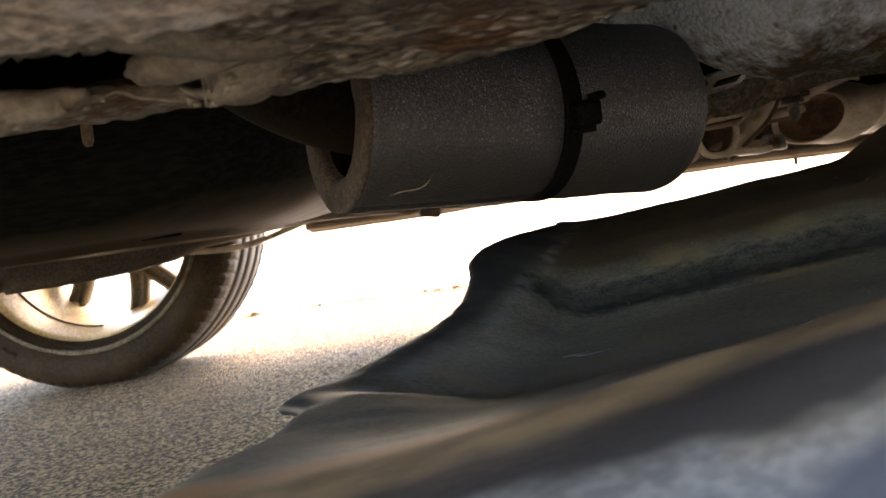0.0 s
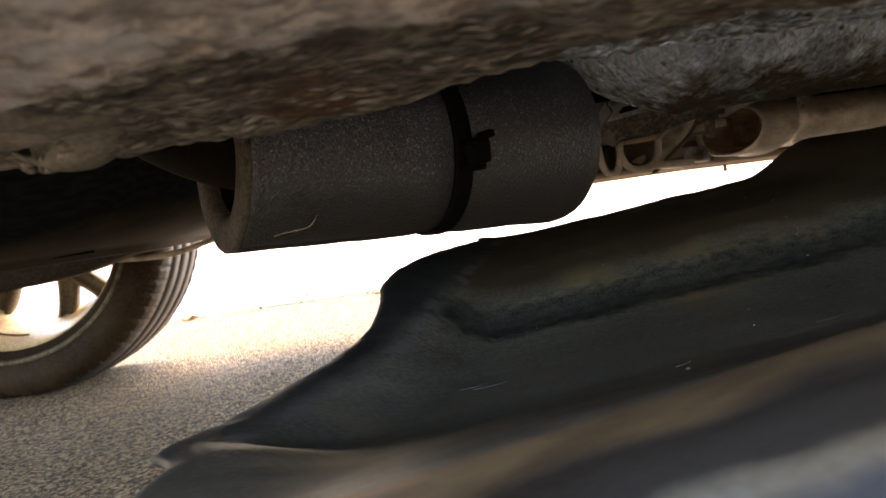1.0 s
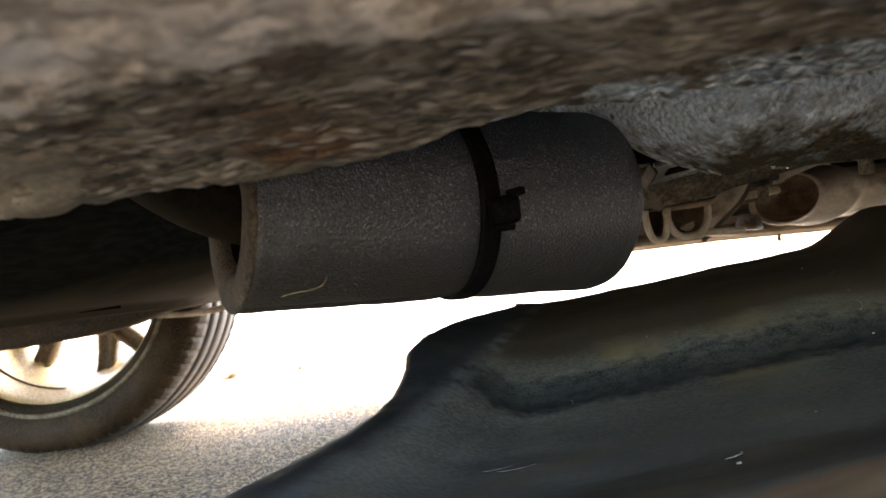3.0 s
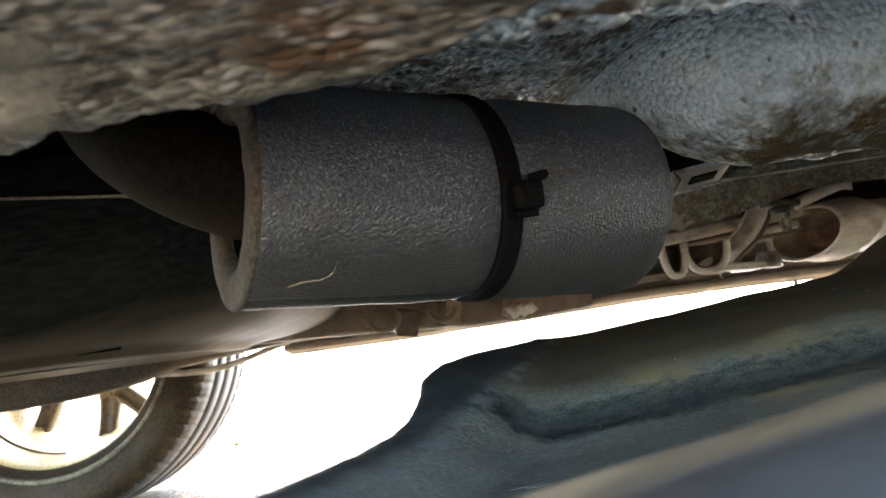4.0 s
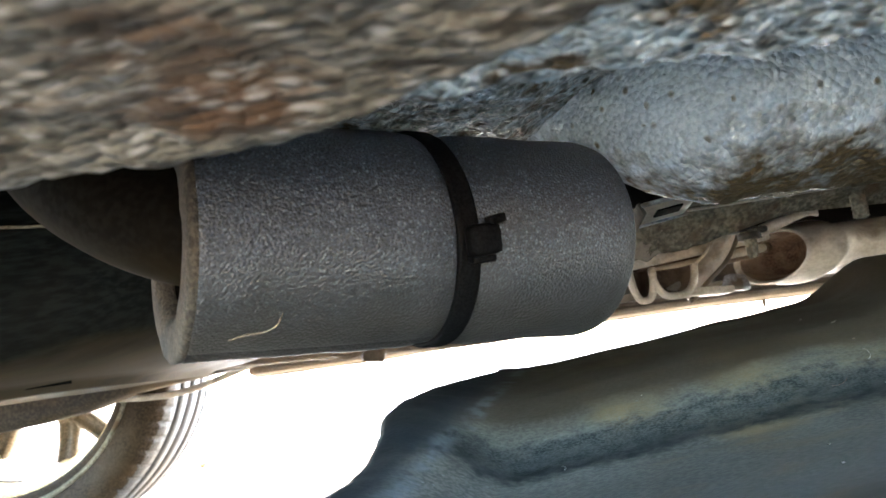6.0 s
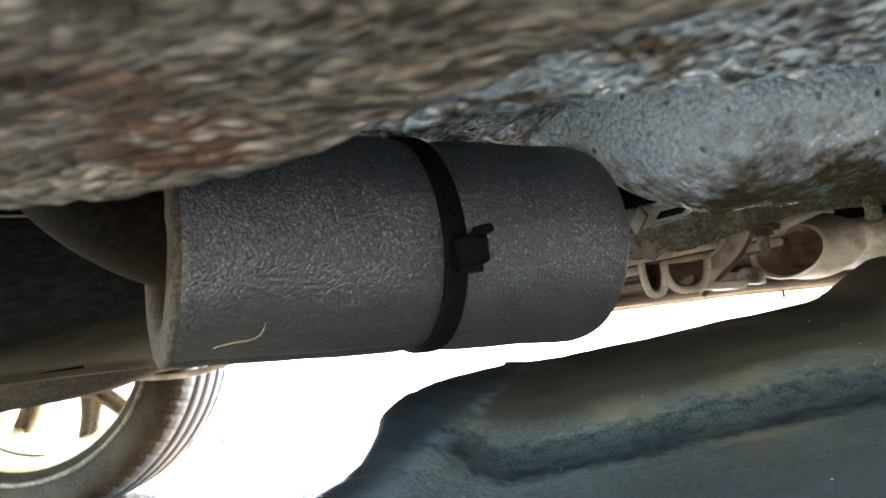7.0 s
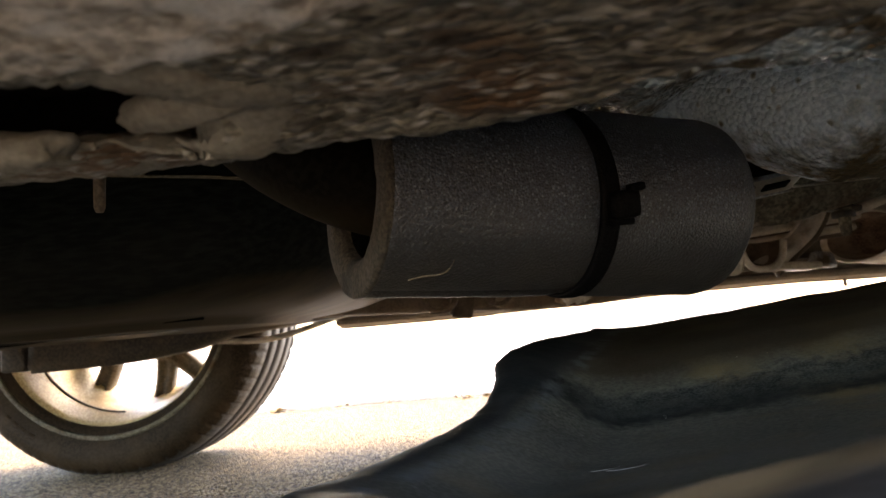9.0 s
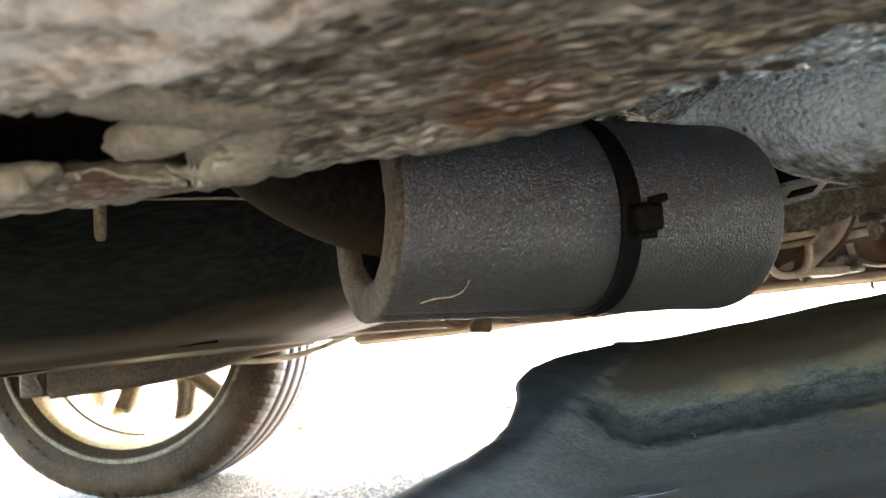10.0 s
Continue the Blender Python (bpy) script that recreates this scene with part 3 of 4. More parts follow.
    for k in range(5):
        for side in (-1, 1):
            a = radians(-66 + 72 * k + side * 16.5)
            out, across = Vector((math.cos(a), 0, math.sin(a))), Vector((-math.sin(a), 0, math.cos(a)))
            root = Vector((math.cos(radians(-62 + 72 * k)), 0, math.sin(radians(-62 + 72 * k)))) * 0.092
            tip = out * 0.201
            rows = []
            for i in range(9):
                t = i / 8
                c = root.lerp(tip, t) + Vector((0, 0.08 + 0.012 * math.sin(math.pi * t) - 0.004 * t, 0))
                w = 0.0195 - 0.002 * t
                rows.append([c + across * u * w + Vector((0, h, 0)) for u, h in ((-1, -0.016), (-0.72, -0.020), (-0.45, -0.020), (-0.35, -0.013), (0.35, -0.013), (0.45, -0.020), (0.72, -0.020), (1, -0.016), (1, 0.006), (0.6, 0.012), (-0.6, 0.012), (-1, 0.006))])
            bm = grid(rows, closed_v=True)
            cap(bm, range(12))
            cap(bm, range(96, 108))
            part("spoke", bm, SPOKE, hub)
        a = radians(-62 + 72 * k)
        out, across = Vector((math.cos(a), 0, math.sin(a))), Vector((-math.sin(a), 0, math.cos(a)))
        rows = [[out * r + across * u * 0.026 + Vector((0, h, 0)) for u, h in ((-1, 0.064), (1, 0.064), (1, 0.092), (-1, 0.092))] for r in (0.045, 0.075, 0.108)]
        bm = grid(rows, closed_v=True)
        cap(bm, range(8, 12))
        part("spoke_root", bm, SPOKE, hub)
    return hub


wheel = build_wheel()
wheel.parent = car
wheel.matrix_basis = pose(-0.708 - 0.6, 1.598 - 0.965, 0.2995)
for x, y, turn in ((1.90, 1.598, 0), (-0.708, 0.332 + 0.02, 180), (1.90, 0.352, 180)):
    copy_thing(wheel, pose(x - 0.6, y - 0.965, 0.2995, 0, 0, turn))

# trailing arm and brake cable beside the far rear wheel
ARM_LOW = [(-1.0, 0.225), (-0.80, 0.214), (-0.765, 0.205), (-0.66, 0.207), (-0.58, 0.212), (-0.50, 0.222), (-0.44, 0.238), (-0.30, 0.252), (-0.1, 0.262)]
rows = []
for x in np.linspace(-0.765, -0.1, 50):
    low, high = along(ARM_LOW, x), 0.285 + 0.02 * ease(-0.4, -0.8, x)
    rows.append([(x, 1.36, high), (x, 1.352, low + 0.012), (x, 1.362, low), (x, 1.43, low), (x, 1.44, low + 0.012), (x, 1.435, high)])
bm = grid(rows, closed_v=True)
cap(bm, range(6))
cap(bm, range(49 * 6, 300))
arm = part("trailing_arm", bm, ARM, car, "black painted pressed-steel trailing arm")
part("spring_seat", block((-0.80, 1.40, 0.245), (0.045, 0.07, 0.07), 0.006), ARM, arm)
part("arm_hook", tube(curve_through([(-0.765, 1.35, 0.247), (-0.772, 1.345, 0.25), (-0.776, 1.345, 0.243), (-0.772, 1.347, 0.232), (-0.768, 1.35, 0.22)], 14), 0.0035, 8), ARM, arm)
part("brake_cable", tube(curve_through([(-0.52, 1.47, 0.238), (-0.44, 1.49, 0.230), (-0.38, 1.5, 0.233), (-0.31, 1.505, 0.250), (-0.2, 1.5, 0.28)], 30), 0.0055, 12), DUSTY, car)

# ---- far side: sill, cross members, brackets ----
far = part("far_sill", strip([(x, 0, 0.006 * math.sin(x * 5 - 0.8) + 0.001 * lump((x, 0, 0), 0.1)) for x in np.linspace(-0.28, 2.2, 110)],
           [(1.52, 0.285), (1.522, 0.2725), (1.55, 0.2715), (1.55, 0.265), (1.524, 0.2645), (1.517, 0.2605), (1.516, 0.2555), (1.52, 0.2505), (1.53, 0.248), (1.555, 0.246), (1.56, 0.243), (1.565, 0.246), (1.567, 0.258), (1.66, 0.275), (1.765, 0.30), (1.78, 0.47), (1.70, 0.47), (1.60, 0.30)]), ROAD_DUST, car, "far sill, coated with brown road dust", False)
part("sill_drip", tube([(0.636, 1.558, 0.25), (0.636, 1.558, 0.240), (0.637, 1.558, 0.236)], [0.003, 0.004, 0.002], 8), ARM, far)

member = part("cross_member", strip([(x, 0, z) for x, z in ((-0.30, 0.018), (-0.14, 0.012), (-0.10, 0.010), (-0.052, 0.008), (-0.05, 0.008), (-0.02, 0.006), (0.06, 0.0), (0.14, 0.0), (0.22, 0.004))],
              [(1.20, 0.30), (1.20, 0.245), (1.206, 0.239), (1.27, 0.237), (1.30, 0.243), (1.31, 0.30)]), BROWN, car, "brown pressed cross member")
for x, z, w, s in ((-0.03, 0.232, 0.028, 1.0), (0.115, 0.236, 0.03, 0.8), (0.03, 0.238, 0.022, 0.7)):
    part("bracket", block((x, 1.16, z + 0.02), (w, 0.04 * s, 0.034), 0.004, (8, 10, 12)), RUST if s < 0.9 else BROWN, member)
part("spring_clip", tube([(0.100 + 0.004 * i, 1.09, 0.245 + 0.004 * math.sin(2.1 * i)) for i in range(9)], 0.006, 10), DUSTY, member)
for x, r in ((-0.055, 0.024), (0.02, 0.02)):
    rows = [[(x + r * math.cos(a) * k, 1.10 + d, 0.262 + r * 0.9 * math.sin(a) * k) for k, d in ((1, 0), (1, 0.016), (0.7, 0.016), (0.7, 0))] for a in np.linspace(math.pi, 2 * math.pi, 16)]
    part("hanger", grid(rows, closed_v=True), BROWN, member)

# ---- underbody right of the sleeve ----
BEAM_LOW = [(0.17, 0.277), (0.212, 0.277), (0.218, 0.2745), (0.226, 0.279), (0.245, 0.2795), (0.267, 0.283), (0.284, 0.287), (0.332, 0.296), (0.40, 0.300), (1.0, 0.302)]
rows = []
for x in spread(0.17, 1.0, 0.17, 0.36, 0.002, 0.02):
    low = along(BEAM_LOW, x) + (0.0016 * lump((x, 0, 0), 0.012, 41.0) + 0.0012 * lump((x, 0, 0), 0.004, 42.0)) * ease(0.30, 0.25, x)
    rows.append([(x, 0.684, 0.3105), (x, 0.6865, 0.3095), (x, 0.688, 0.307)] + [(x, 0.688 + 0.018 * t + 0.0012 * lump((x, 0, t * 0.03), 0.02, 43.0), 0.307 + (low - 0.307) * t) for t in np.linspace(0.1, 1, 12)] + [(x, 0.712, low + 0.002), (x, 0.718, 0.31)])
beam = thick(part("floor_beam", grid(rows), BEAM, car, "dirty olive-grey floor beam with a ragged lower edge"), 0.0015)
part("beam_edge", tube([(0.222 + 0.02 * i, 0.6872, 0.3032 + 0.0032 * min(1.0, 0.11 * i)) for i in range(38)], 0.0011, 6), DUSTY, beam, "thin bright sheet edge")
rows = []
for z in np.linspace(0, 1, 14):
    row = []
    for u in np.linspace(0, 1, 34):
        x = 0.172 + u * (0.058 + 0.018 * z + 0.006 * lump((0, 0, z), 0.25, 44.0))
        low = along(BEAM_LOW, x) - 0.0012
        row.append((x, 0.7065 - 0.0172 * z - 0.0012 - 0.0018 * abs(lump((x, 0, z * 0.03), 0.008, 45.0)) * min(1.0, 5 * (1 - u)), low + (0.306 - low) * z))
    rows.append(row)
thick(part("mud_crust", grid(rows), ROAD_DUST, beam, "flaking crust of brown mud"), 0.0012)
rows = [[(x, 0.74, 0.335), (x, 0.741, 0.315), (x, 0.744, along([(0.25, 0.285), (0.30, 0.2915), (0.32, 0.2975), (0.355, 0.2995), (0.42, 0.297), (1.0, 0.30)], x)), (x, 0.756, 0.306)] for x in np.linspace(0.25, 1.0, 50)]
thick(part("floor_flange", grid(rows), BEAM, car, "smooth olive floor flange"), 0.0015)
# added plate: its black stands in for the shaded void here
part("void_plate", block((0.181, 0.644, 0.328), (0.085, 0.01, 0.048), 0.003), FLOOR, car, "black plate standing in for the dark void above the clip")
clip = part("spring_nut", block((0.206, 0.60, 0.2945), (0.036, 0.03, 0.0022), 0.0008, (-16, -8, 8)), DUSTY, car, "folded spring clip with bright edges")
for y, z in ((0.586, 0.2978), (0.614, 0.2895)):
    part("clip_edge", block((0.206, y, z), (0.037, 0.0016, 0.0026), 0.0005, (-16, -8, 8)), STEEL, clip)
part("clip_slot", block((0.208, 0.6005, 0.293), (0.017, 0.009, 0.0014), 0.0004, (-16, -8, 8)), FLOOR, clip)
part("clip_fold", block((0.188, 0.599, 0.2905), (0.0022, 0.028, 0.008), 0.0008, (-16, -20, 8)), ARM, clip)


def pressed_cup(x, z, wide, deep):
    """A half-round cup of pressed sheet, open above, with a rolled lip towards the near side and a shaded back."""
    rows = []
    for a in np.linspace(math.pi, 2 * math.pi, 28):
        c, d = math.cos(a), math.sin(a)
        rows.append([(x + wide * r * math.copysign(abs(c) ** 0.7, c), y, z + deep * r * d) for r, y in ((1.1, 0.972), (1.12, 0.976), (1.04, 0.98), (0.98, 0.986), (0.92, 0.996), (0.8, 1.002), (0.4, 1.004), (0.0, 1.004))])
    return grid(rows)


# shade and light by material: darker brown cup, pale lit lip
for x, z, wide, deep in ((0.2795, 0.289, 0.011, 0.031), (0.3135, 0.287, 0.021, 0.0285)):
    cup = thick(part("hanger_cup", pressed_cup(x, z, wide, deep), BROWN, car, "dusty pressed-steel hanger cup, its shaded inside coloured brown"), 0.0012)
    rows = []
    for a in np.linspace(math.pi, 2 * math.pi, 28):
        c, d = math.cos(a), math.sin(a)
        rows.append(Vector((x + 1.1 * wide * math.copysign(abs(c) ** 0.7, c), 0.973, z + 1.1 * deep * d)))
    part("cup_lip", tube(rows, 0.004, 10), DUSTY, cup, "dusty lip, paler as the cup's lit edge")

# the S-shaped strap, bowed across its width, with a spread foot
rows = []
WAY = curve_through([(0.394, 1.0, 0.329), (0.387, 1.0, 0.313), (0.375, 1.0, 0.296), (0.359, 1.0, 0.282), (0.342, 1.0, 0.2695), (0.322, 1.0, 0.2585)], 26)
for i, p in enumerate(WAY):
    half = 0.0115 + 0.005 * ease(18, 25, i)
    rows.append([p + Vector((0.82 * u * half, 0.010 * u * u - 0.004, -0.57 * u * half)) for u in np.linspace(-1, 1, 9)])
strap = thick(part("mount_strap", grid(rows), DUSTY, car, "dusty S-shaped pressed-steel strap"), 0.002)
# right edge dark: the strap's shaded side put into its colour
for u in (-1, 1):
    part("strap_edge", tube([p + Vector((0.82 * u * (0.0115 + 0.005 * ease(18, 25, i)), 0.0055, -0.57 * u * (0.0115 + 0.005 * ease(18, 25, i)))) for i, p in enumerate(WAY)], 0.0018 if u < 0 else 0.0034, 8), DUSTY if u < 0 else ARM, strap)
part("strap_foot", block((0.352, 1.0, 0.2565), (0.05, 0.05, 0.008), 0.0035, (0, 4, 0)), DUSTY, strap)
for y, z, h, material in ((1.03, 0.3045, 0.0125, DUSTY), (1.045, 0.2915, 0.009, DUSTY), (1.06, 0.298, 0.03, BROWN)):
    part("stay_bar", block((0.345, y, z), (0.2, 0.016, h), 0.0038, (0, -4.5, 0)), material, car)
mount = part("mount_bolt", block((0.349, 0.845, 0.3005), (0.03, 0.02, 0.0055), 0.0018, (0, 7, 6)), ARM, car, "dirty black mount with a hanging stud")
part("mount_stud", tube([(0.349, 0.842, 0.3), (0.3492, 0.842, 0.292), (0.3494, 0.842, 0.2905), (0.3494, 0.842, 0.279), (0.3494, 0.842, 0.2755), (0.3494, 0.842, 0.2745)], [0.0085, 0.008, 0.0056, 0.005, 0.004, 0.002], 12), BEAM, mount, "grey conical stud")
part("mount_nut", tube([(0.349, 0.842, 0.2975), (0.349, 0.842, 0.2915)], 0.0105, 6), ARM, mount)
rows = [[p + Vector((0, h, v)) for h, v in ((-0.016, 0.0045), (0.016, 0.0065), (0.016, 0.0025), (-0.013, -0.0045), (-0.016, -0.004))] for p in curve_through([(0.356, 0.86, 0.2965), (0.372, 0.86, 0.300), (0.39, 0.86, 0.306), (0.407, 0.86, 0.3105), (0.416, 0.86, 0.309)], 20)]
bm = grid(rows, closed_v=True)
cap(bm, range(5))
cap(bm, range(95, 100))
part("mount_ear", bm, DUSTY, mount, "dusty bent ear")

# exhaust pipe with an open flanged end
ex_a, ex_b = Vector((0.452, 1.06, 0.288)), Vector((1.6, 1.18, 0.29))
ex_way = (ex_b - ex_a).normalized()
ex_side = Vector((-ex_way.y, ex_way.x, 0)).normalized()
prof = [(0.0, 0.09), (0.012, 0.09), (0.0266, 0.088), (0.0278, 0.004), (0.0295, -0.001), (0.0315, 0.003), (0.032, 0.016), (0.0345, 0.03), (0.0352, 0.036), (0.0335, 0.041), (0.0305, 0.046), (0.029, 0.06), (0.029, 0.3), (0.031, 0.31), (0.029, 0.32), (0.028, 1.1)]
rows = [[ex_a + ex_way * h + r * (2.9 * math.cos(a) * ex_side + math.sin(a) * Vector((0, 0, 1))) for r, h in prof] for a in np.linspace(0, 2 * math.pi, 48, endpoint=False)]
exhaust = part("exhaust_pipe", grid(rows, closed_u=True), DUSTY, car, "pale dust-brown exhaust silencer pipe")
rows = [[ex_a + ex_way * h + r * (2.9 * math.cos(a) * ex_side + math.sin(a) * Vector((0, 0, 1))) for r, h in ((0.001, 0.078), (0.0255, 0.078), (0.0271, 0.0045), (0.0274, 0.0055), (0.0262, 0.08), (0.001, 0.081))] for a in np.linspace(0, 2 * math.pi, 40, endpoint=False)]
part("end_plate", grid(rows, closed_u=True), RUST, exhaust, "red-brown rusted hollow end")
part("hex_bolt", tube([ex_a + Vector((0.0, -0.006, 0.012)), ex_a + Vector((0.0, 0.004, 0.012))], 0.006, 6), RUST, exhaust)
part("bright_clamp", block((0.424, 1.1, 0.2665), (0.036, 0.018, 0.02), 0.005, (0, 6, 20), 0.7), STEEL, car, "bright steel clamp")
rows = [(0.376, 0.70, 0.312 - 0.0015 * k) for k in range(21)]
part("threaded_stud", tube(rows, [0.0052 + 0.0007 * (k % 2) for k in range(20)] + [0.003], 12), BEAM, car, "grey threaded stud")
part("floor_rib", block((0.75, 0.90, 0.345), (0.7, 0.06, 0.05), 0.012), FLOOR, car)
for k in range(7):
    part("rib_stud", tube([(0.50 + 0.028 * k, 0.86, 0.325), (0.50 + 0.028 * k, 0.86, 0.316), (0.50 + 0.028 * k, 0.86, 0.313)], [0.009, 0.009, 0.005], 10), DUSTY, car)

# ---- car body above the floor ----
BODY = [(-1.48, 0.70, 0.50, 0.80), (-1.42, 0.78, 0.40, 0.92), (-1.2, 0.815, 0.44, 0.98), (-0.4, 0.823, 0.44, 0.96), (0.6, 0.825, 0.44, 0.94), (1.4, 0.823, 0.44, 0.92), (2.2, 0.80, 0.42, 0.86), (2.6, 0.74, 0.40, 0.76), (2.72, 0.64, 0.44, 0.64)]
rows = []
for x, w, low, high in BODY:
    mid, ring = (low + high) / 2, []
    for a in np.linspace(0, 2 * math.pi, 40, endpoint=False):
        c, s = math.cos(a), math.sin(a)
        ring.append((x, 0.965 + w * math.copysign(abs(c) ** 0.25, c), mid + (high - low) / 2 * math.copysign(abs(s) ** 0.4, s)))
    rows.append(ring)
bm = grid(rows, closed_v=True)
cap(bm, range(40))
cap(bm, range(len(rows) * 40 - 40, len(rows) * 40))
body = part("body", bm, PAINT, car, "silver painted body")
CABIN = [(0.93, -1.30, 1.62, 0.79), (1.1, -1.22, 1.30, 0.75), (1.3, -1.05, 0.98, 0.68), (1.42, -0.85, 0.70, 0.61), (1.455, -0.6, 0.45, 0.5)]
rows = []
for z, x0, x1, w in CABIN:
    ring = []
    for a in np.linspace(0, 2 * math.pi, 40, endpoint=False):
        c, s = math.cos(a), math.sin(a)
        ring.append(((x0 + x1) / 2 + (x1 - x0) / 2 * math.copysign(abs(c) ** 0.4, c), 0.965 + w * math.copysign(abs(s) ** 0.35, s), z))
    rows.append(ring)
bm = grid(rows[:4], closed_v=True)
part("cabin_glass", bm, GLASS, body, "dark side and end windows")
bm = grid(rows[3:], closed_v=True)
cap(bm, range(40, 80))
thick(part("roof", bm, PAINT, body), 0.004)

# ---- loose plastic undertray below the sill ----
TRAY_PROFILE = [(0.075, 0.112), (0.10, 0.142), (0.125, 0.168), (0.145, 0.187), (0.158, 0.1965), (0.168, 0.1995), (0.18, 0.2002), (0.20, 0.1998), (0.215, 0.198), (0.232, 0.193), (0.25, 0.188), (0.30, 0.1755), (0.35, 0.1642), (0.40, 0.155),
                (0.45, 0.1495), (0.50, 0.1465), (0.55, 0.1455), (0.58, 0.1468), (0.605, 0.151), (0.625, 0.1585), (0.645, 0.169), (0.665, 0.1785), (0.69, 0.187), (0.72, 0.1925), (0.76, 0.1968), (0.80, 0.1995), (0.835, 0.202), (0.845, 0.200), (0.85, 0.193), (0.855, 0.165)]
TRAY_LEFT = [(0.075, -0.075), (0.2, -0.072), (0.27, -0.066), (0.305, -0.052), (0.335, -0.047), (0.352, -0.056), (0.362, -0.0635), (0.375, -0.0625), (0.40, -0.052), (0.45, -0.034), (0.50, -0.0165), (0.55, 0.001), (0.575, 0.0095), (0.595, 0.0148), (0.615, 0.0165), (0.64, 0.017),
             (0.66, 0.0195), (0.70, 0.0275), (0.75, 0.047), (0.80, 0.074), (0.835, 0.094), (0.86, 0.11)]

TRAY_RIM = [(0.2, 0.004), (0.3, 0.009), (0.34, 0.016), (0.36, 0.019), (0.42, 0.0245), (0.46, 0.0275), (0.5, 0.0295), (0.55, 0.033), (0.58, 0.0375), (0.605, 0.041), (0.625, 0.0385), (0.645, 0.033), (0.665, 0.026), (0.7, 0.0175), (0.8, 0.009), (0.835, 0.004)]


def tray_height(x, y, left):
    z = along(TRAY_PROFILE, y) + (x - 0.1) * (0.10 + 0.10 * ease(0.35, 0.17, y)) * ease(0.06, 0.12, y)
    z = min(z, along(TRAY_PROFILE, y) + 0.03 * ease(0.06, 0.12, y) + 0.02 * (x - 0.4) * (x > 0.4))
    d = x - left
    z += along(TRAY_RIM, y) * ease(0.085, 0.012, d) - 0.003 * ease(0.006, 0.0, d)
    z += 0.0012 * lump((x, y, 0), 0.05, 51.0)
    z += 0.028 * ease(0.375, 0.44, x) * ease(0.70, 0.80, y) * ease(0.86, 0.83, y)
    return z


tray = thing("plastic_undertray", (0.3, 0.45, 0.15), "loose black plastic undertray, scuffed and streaked with brown dirt", "undertray")
ys = sorted({*np.arange(0.075, 0.856, 0.004), 0.838, 0.842, 0.846, 0.850, 0.855})
us = [*np.linspace(0, 0.06, 16), *np.linspace(0.07, 0.5, 44), *np.linspace(0.52, 1.15, 28)]
rows = []
for u in us:
    row = []
    for y in ys:
        left = along(TRAY_LEFT, y) + 0.0012 * lump((y, 0, 0), 0.02, 52.0)
        x = left + u
        row.append((x, y, tray_height(x, y, left)))
    rows.append(row)
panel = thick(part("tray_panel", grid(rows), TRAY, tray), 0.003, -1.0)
bm = block((0.116, 0.838, 0.2048), (0.02, 0.014, 0.0075), 0.003, (0, 6, 10))
part("edge_tab", bm, TRAY, tray)

def on_tray(x, y, up=0.0):
    return Vector((x, y, tray_height(x, y, along(TRAY_LEFT, y)) + up))


for k in range(12):                               # crumbs of dirt
    x, y, size = random.uniform(0.04, 0.36), random.uniform(0.3, 0.75), random.uniform(0.0004, 0.0008)
    bm = bmesh.new()
    bmesh.ops.create_icosphere(bm, subdivisions=1, radius=size)
    for v in bm.verts:
        v.co = Vector((v.co.x * 1.5, v.co.y, v.co.z * 0.7)) * (1 + 0.3 * lump(v.co, size, k)) + on_tray(x, y, 0.0005)
    part("dirt_crumb", bm, BOLT if k % 3 else SKIN, tray)
for k in range(12):                               # pale scratches in the plastic
    x, y, turn, length = random.uniform(0.06, 0.36), random.uniform(0.34, 0.72), random.uniform(-0.5, 0.9), random.uniform(0.006, 0.022)
    pts = [on_tray(x + length * t * math.cos(turn + 0.8 * t), y + length * t * math.sin(turn + 0.8 * t), 0.0001) for t in np.linspace(0, 1, 7)]
    part("scratch", tube(pts, 0.00016, 4), SKIN if k % 4 else RUST, panel)

# ---- foam sleeve round the hose, held by a cable tie ----
A_END, B_END, FOAM_R = Vector((-0.034, 0.425, 0.2825)), Vector((0.137, 0.516, 0.2725)), 0.0465
LENGTH = (B_END - A_END).length
AXIS = (B_END - A_END) / LENGTH
FRONT = Vector((AXIS.y, -AXIS.x, 0)).normalized()
UP = FRONT.cross(AXIS) * (1 if FRONT.cross(AXIS).z > 0 else -1)
TIE_AT = 0.104


def on_foam(s, a, r):
    """s along the sleeve, a: angle from its front towards its top."""
    s, a, r = float(s), float(a), float(r)
    return A_END + AXIS * s + r * (math.cos(a) * FRONT + math.sin(a) * UP)


def foam_radius(s, a):
    r = FOAM_R - 0.0018 * math.exp(-((s - TIE_AT) / 0.009) ** 2)
    r -= 0.0022 * ease(0.012, 0.0, LENGTH - s) + 0.004 * ease(0.004, 0.0, LENGTH - s) + 0.0012 * ease(0.003, 0, s)
    r -= 0.003 * math.exp(-((a + 1.36) / 0.05) ** 2) * ease(0.115, 0.08, s) + 0.0016 * math.exp(-((a + 1.75) / 0.09) ** 2)
    return r + 0.0006 * lump((s, a * 0.046, 0), 0.03, 61.0)


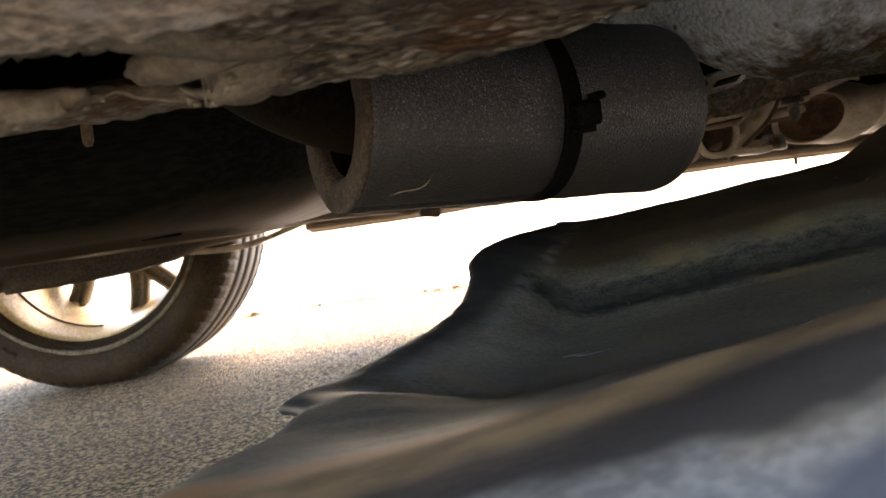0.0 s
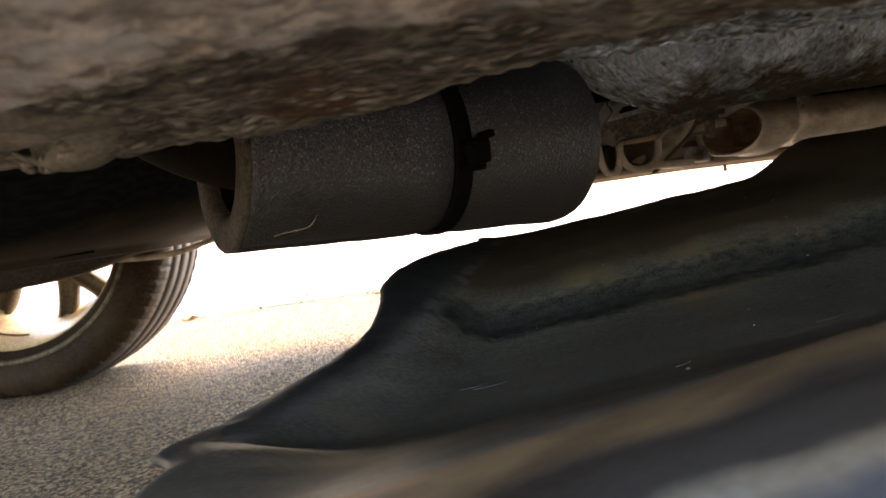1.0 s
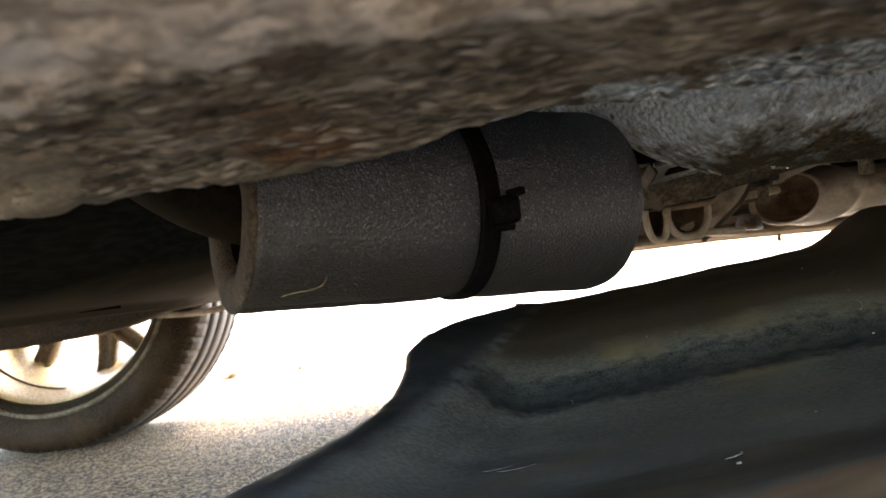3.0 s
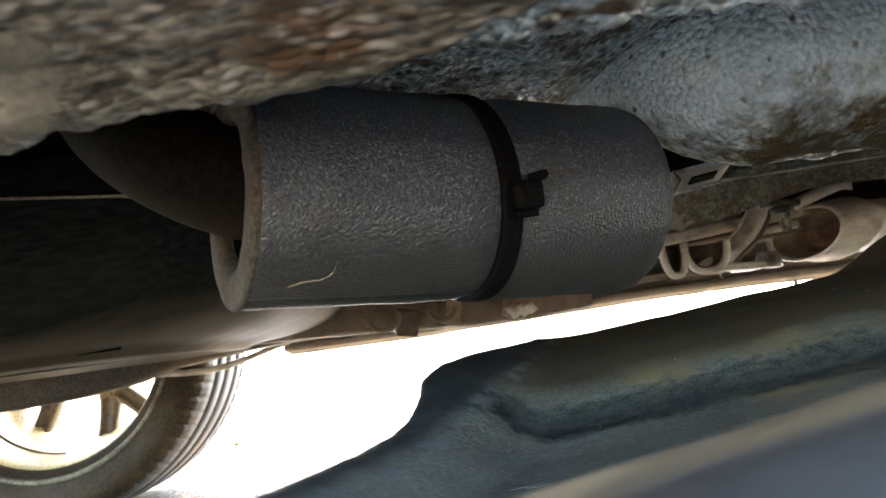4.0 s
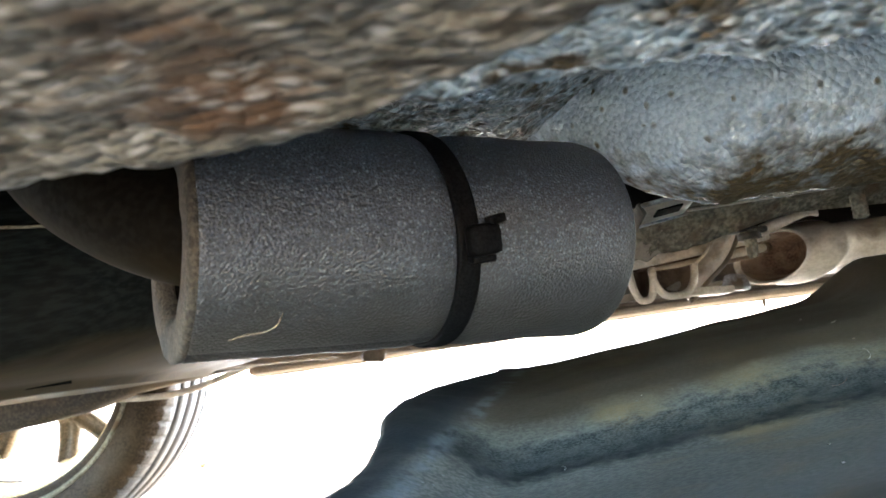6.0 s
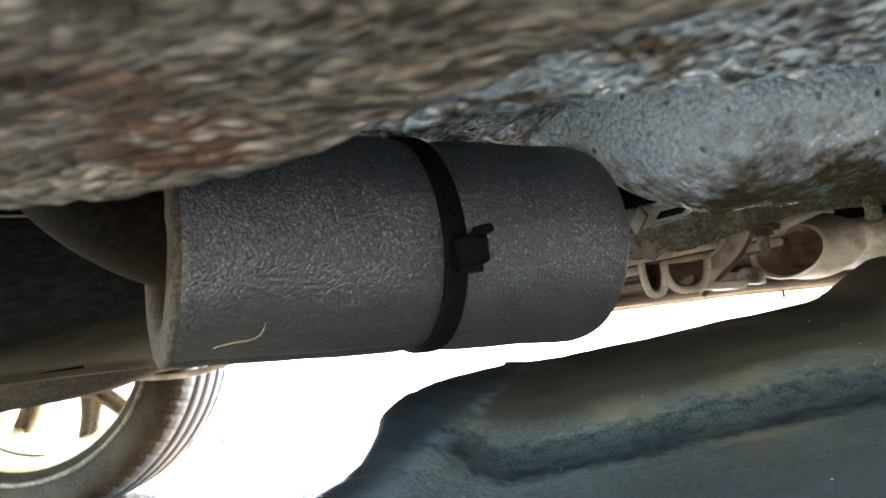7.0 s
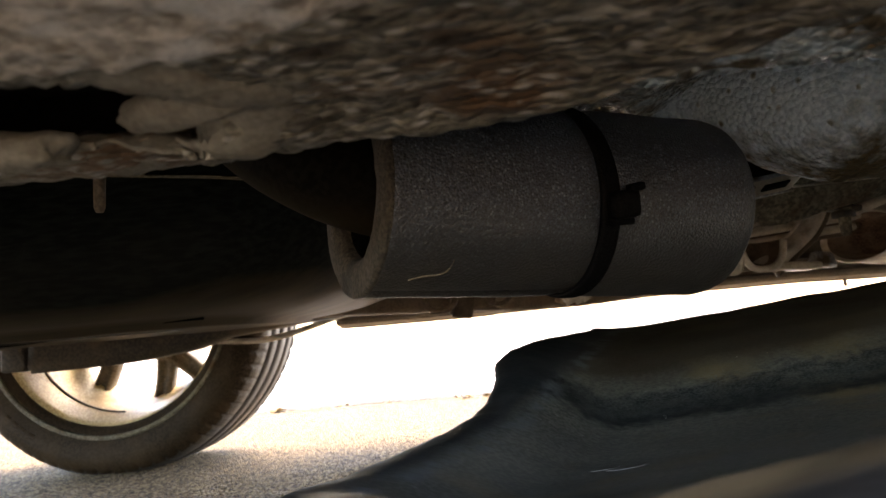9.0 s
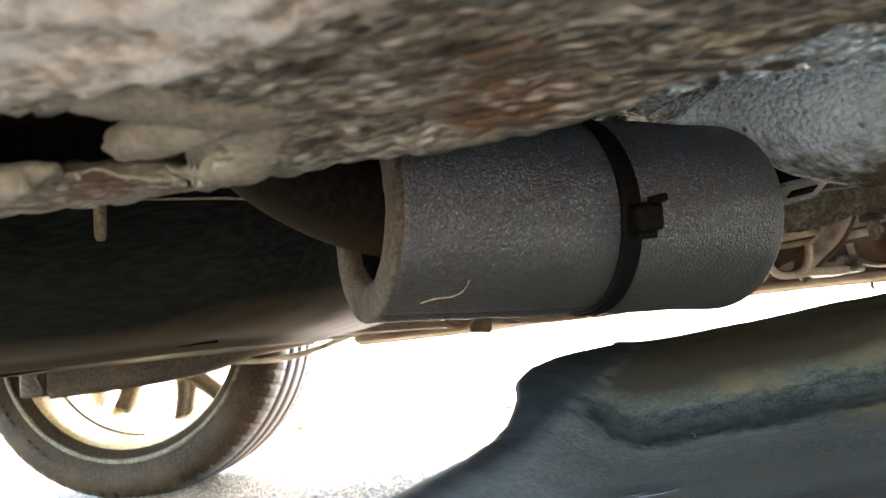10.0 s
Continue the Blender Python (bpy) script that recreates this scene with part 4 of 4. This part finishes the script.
sleeve_thing = thing("foam_sleeve", A_END, "charcoal grey foam sleeve wrapped round a black hose", "pipe insulation")
rows = []
for s in [*np.linspace(0, 0.006, 5), *np.linspace(0.009, LENGTH - 0.016, 60), *np.linspace(LENGTH - 0.014, LENGTH, 14)]:
    row = []
    for a in np.linspace(-math.pi, math.pi, 144, endpoint=False):
        r = foam_radius(s, a)
        p = on_foam(s, a, r)
        row.append(p)
    rows.append(row)
n_last = len(rows) - 1
bm = grid(rows, closed_v=True)
cap(bm, range(n_last * 144, (n_last + 1) * 144))
sleeve = part("sleeve", bm, FOAM, sleeve_thing)
rows = []
for r, s in ((0.998, 0.0022), (1.004, 0.001), (0.998, -0.0002), (0.975, -0.0009), (0.9, -0.0012), (0.8, -0.0012), (0.70, -0.0009), (0.65, 0.0008), (0.63, 0.003), (0.63, 0.006)):
    row = []
    for a in np.linspace(-math.pi, math.pi, 120, endpoint=False):
        p = on_foam(s, a, FOAM_R * r)
        row.append(p + AXIS * 0.0005 * lump(p, 0.012, 63.0) + (p - on_foam(s, a, 0)).normalized() * 0.0003 * lump(p, 0.008, 64.0))
    rows.append(row)
# bore takes the hose's black, the slot's shade put into its colour
part("bore", grid([[on_foam(s, a, FOAM_R * 0.645) for a in np.linspace(-math.pi, math.pi, 48, endpoint=False)] for s in (0.005, 0.03, 0.07)], closed_v=True), RUBBER, sleeve)
part("cut_end", grid(rows, closed_v=True), FOAM_CUT, sleeve, "dusty tan cut end of the foam")

tie = thing("cable_tie", on_foam(TIE_AT, 0, FOAM_R), "black nylon cable tie strapped tight round the foam sleeve", "cable tie")
rows = []
for a in np.linspace(-math.pi, math.pi, 120, endpoint=False):
    lean = -0.004 * math.sin(a)
    base = FOAM_R - 0.0014
    rows.append([on_foam(TIE_AT + lean + w, a, base + h) for w, h in ((-0.0052, 0.0), (-0.0047, 0.0017), (-0.0035, 0.0021), (-0.002, 0.0022), (0.002, 0.0022), (0.0035, 0.0021), (0.0047, 0.0017), (0.0052, 0.0))])
part("strap", grid(rows, closed_u=True, closed_v=True), TIE, tie)


def tie_box(s, a, h, size, turn=0.0, bevel=0.0012, taper=1.0):
    bm = block((0, 0, 0), size, bevel, (0, 0, turn), taper)
    out = (on_foam(s, a, 1) - on_foam(s, a, 0)).normalized()
    m = Matrix((AXIS, AXIS.cross(out) * -1, out)).transposed().to_4x4()
    m.translation = on_foam(s, a, FOAM_R + h)
    bmesh.ops.transform(bm, matrix=m, verts=bm.verts)
    return bm


head = part("tie_head", tie_box(TIE_AT + 0.0045, -0.19, 0.004, (0.0135, 0.0125, 0.0085), 8, 0.0028), TIE, tie)
part("tie_tail", tie_box(TIE_AT + 0.0095, -0.04, 0.006, (0.0085, 0.0042, 0.005), 14, 0.001, 0.8), TIE, head, "trimmed tail stub")
part("tie_mouth", tie_box(TIE_AT + 0.005, -0.34, 0.003, (0.0105, 0.003, 0.005), 6, 0.0008), TIE, head)

straw = thing("straw_fragment", on_foam(0.028, -0.95, FOAM_R), "pale bent scrap of dry straw stuck to the foam", "straw")
pts = [on_foam(0.015, -1.04, 0.0472), on_foam(0.021, -0.97, 0.0476), on_foam(0.027, -0.94, 0.048), on_foam(0.0305, -0.87, 0.0484), on_foam(0.032, -0.76, 0.048)]
part("stem", tube(curve_through(pts, 20), [0.0002 + 0.0003 * math.sin(math.pi * min(1, (i + 1) / 18)) for i in range(20)], 6), STRAW, straw)
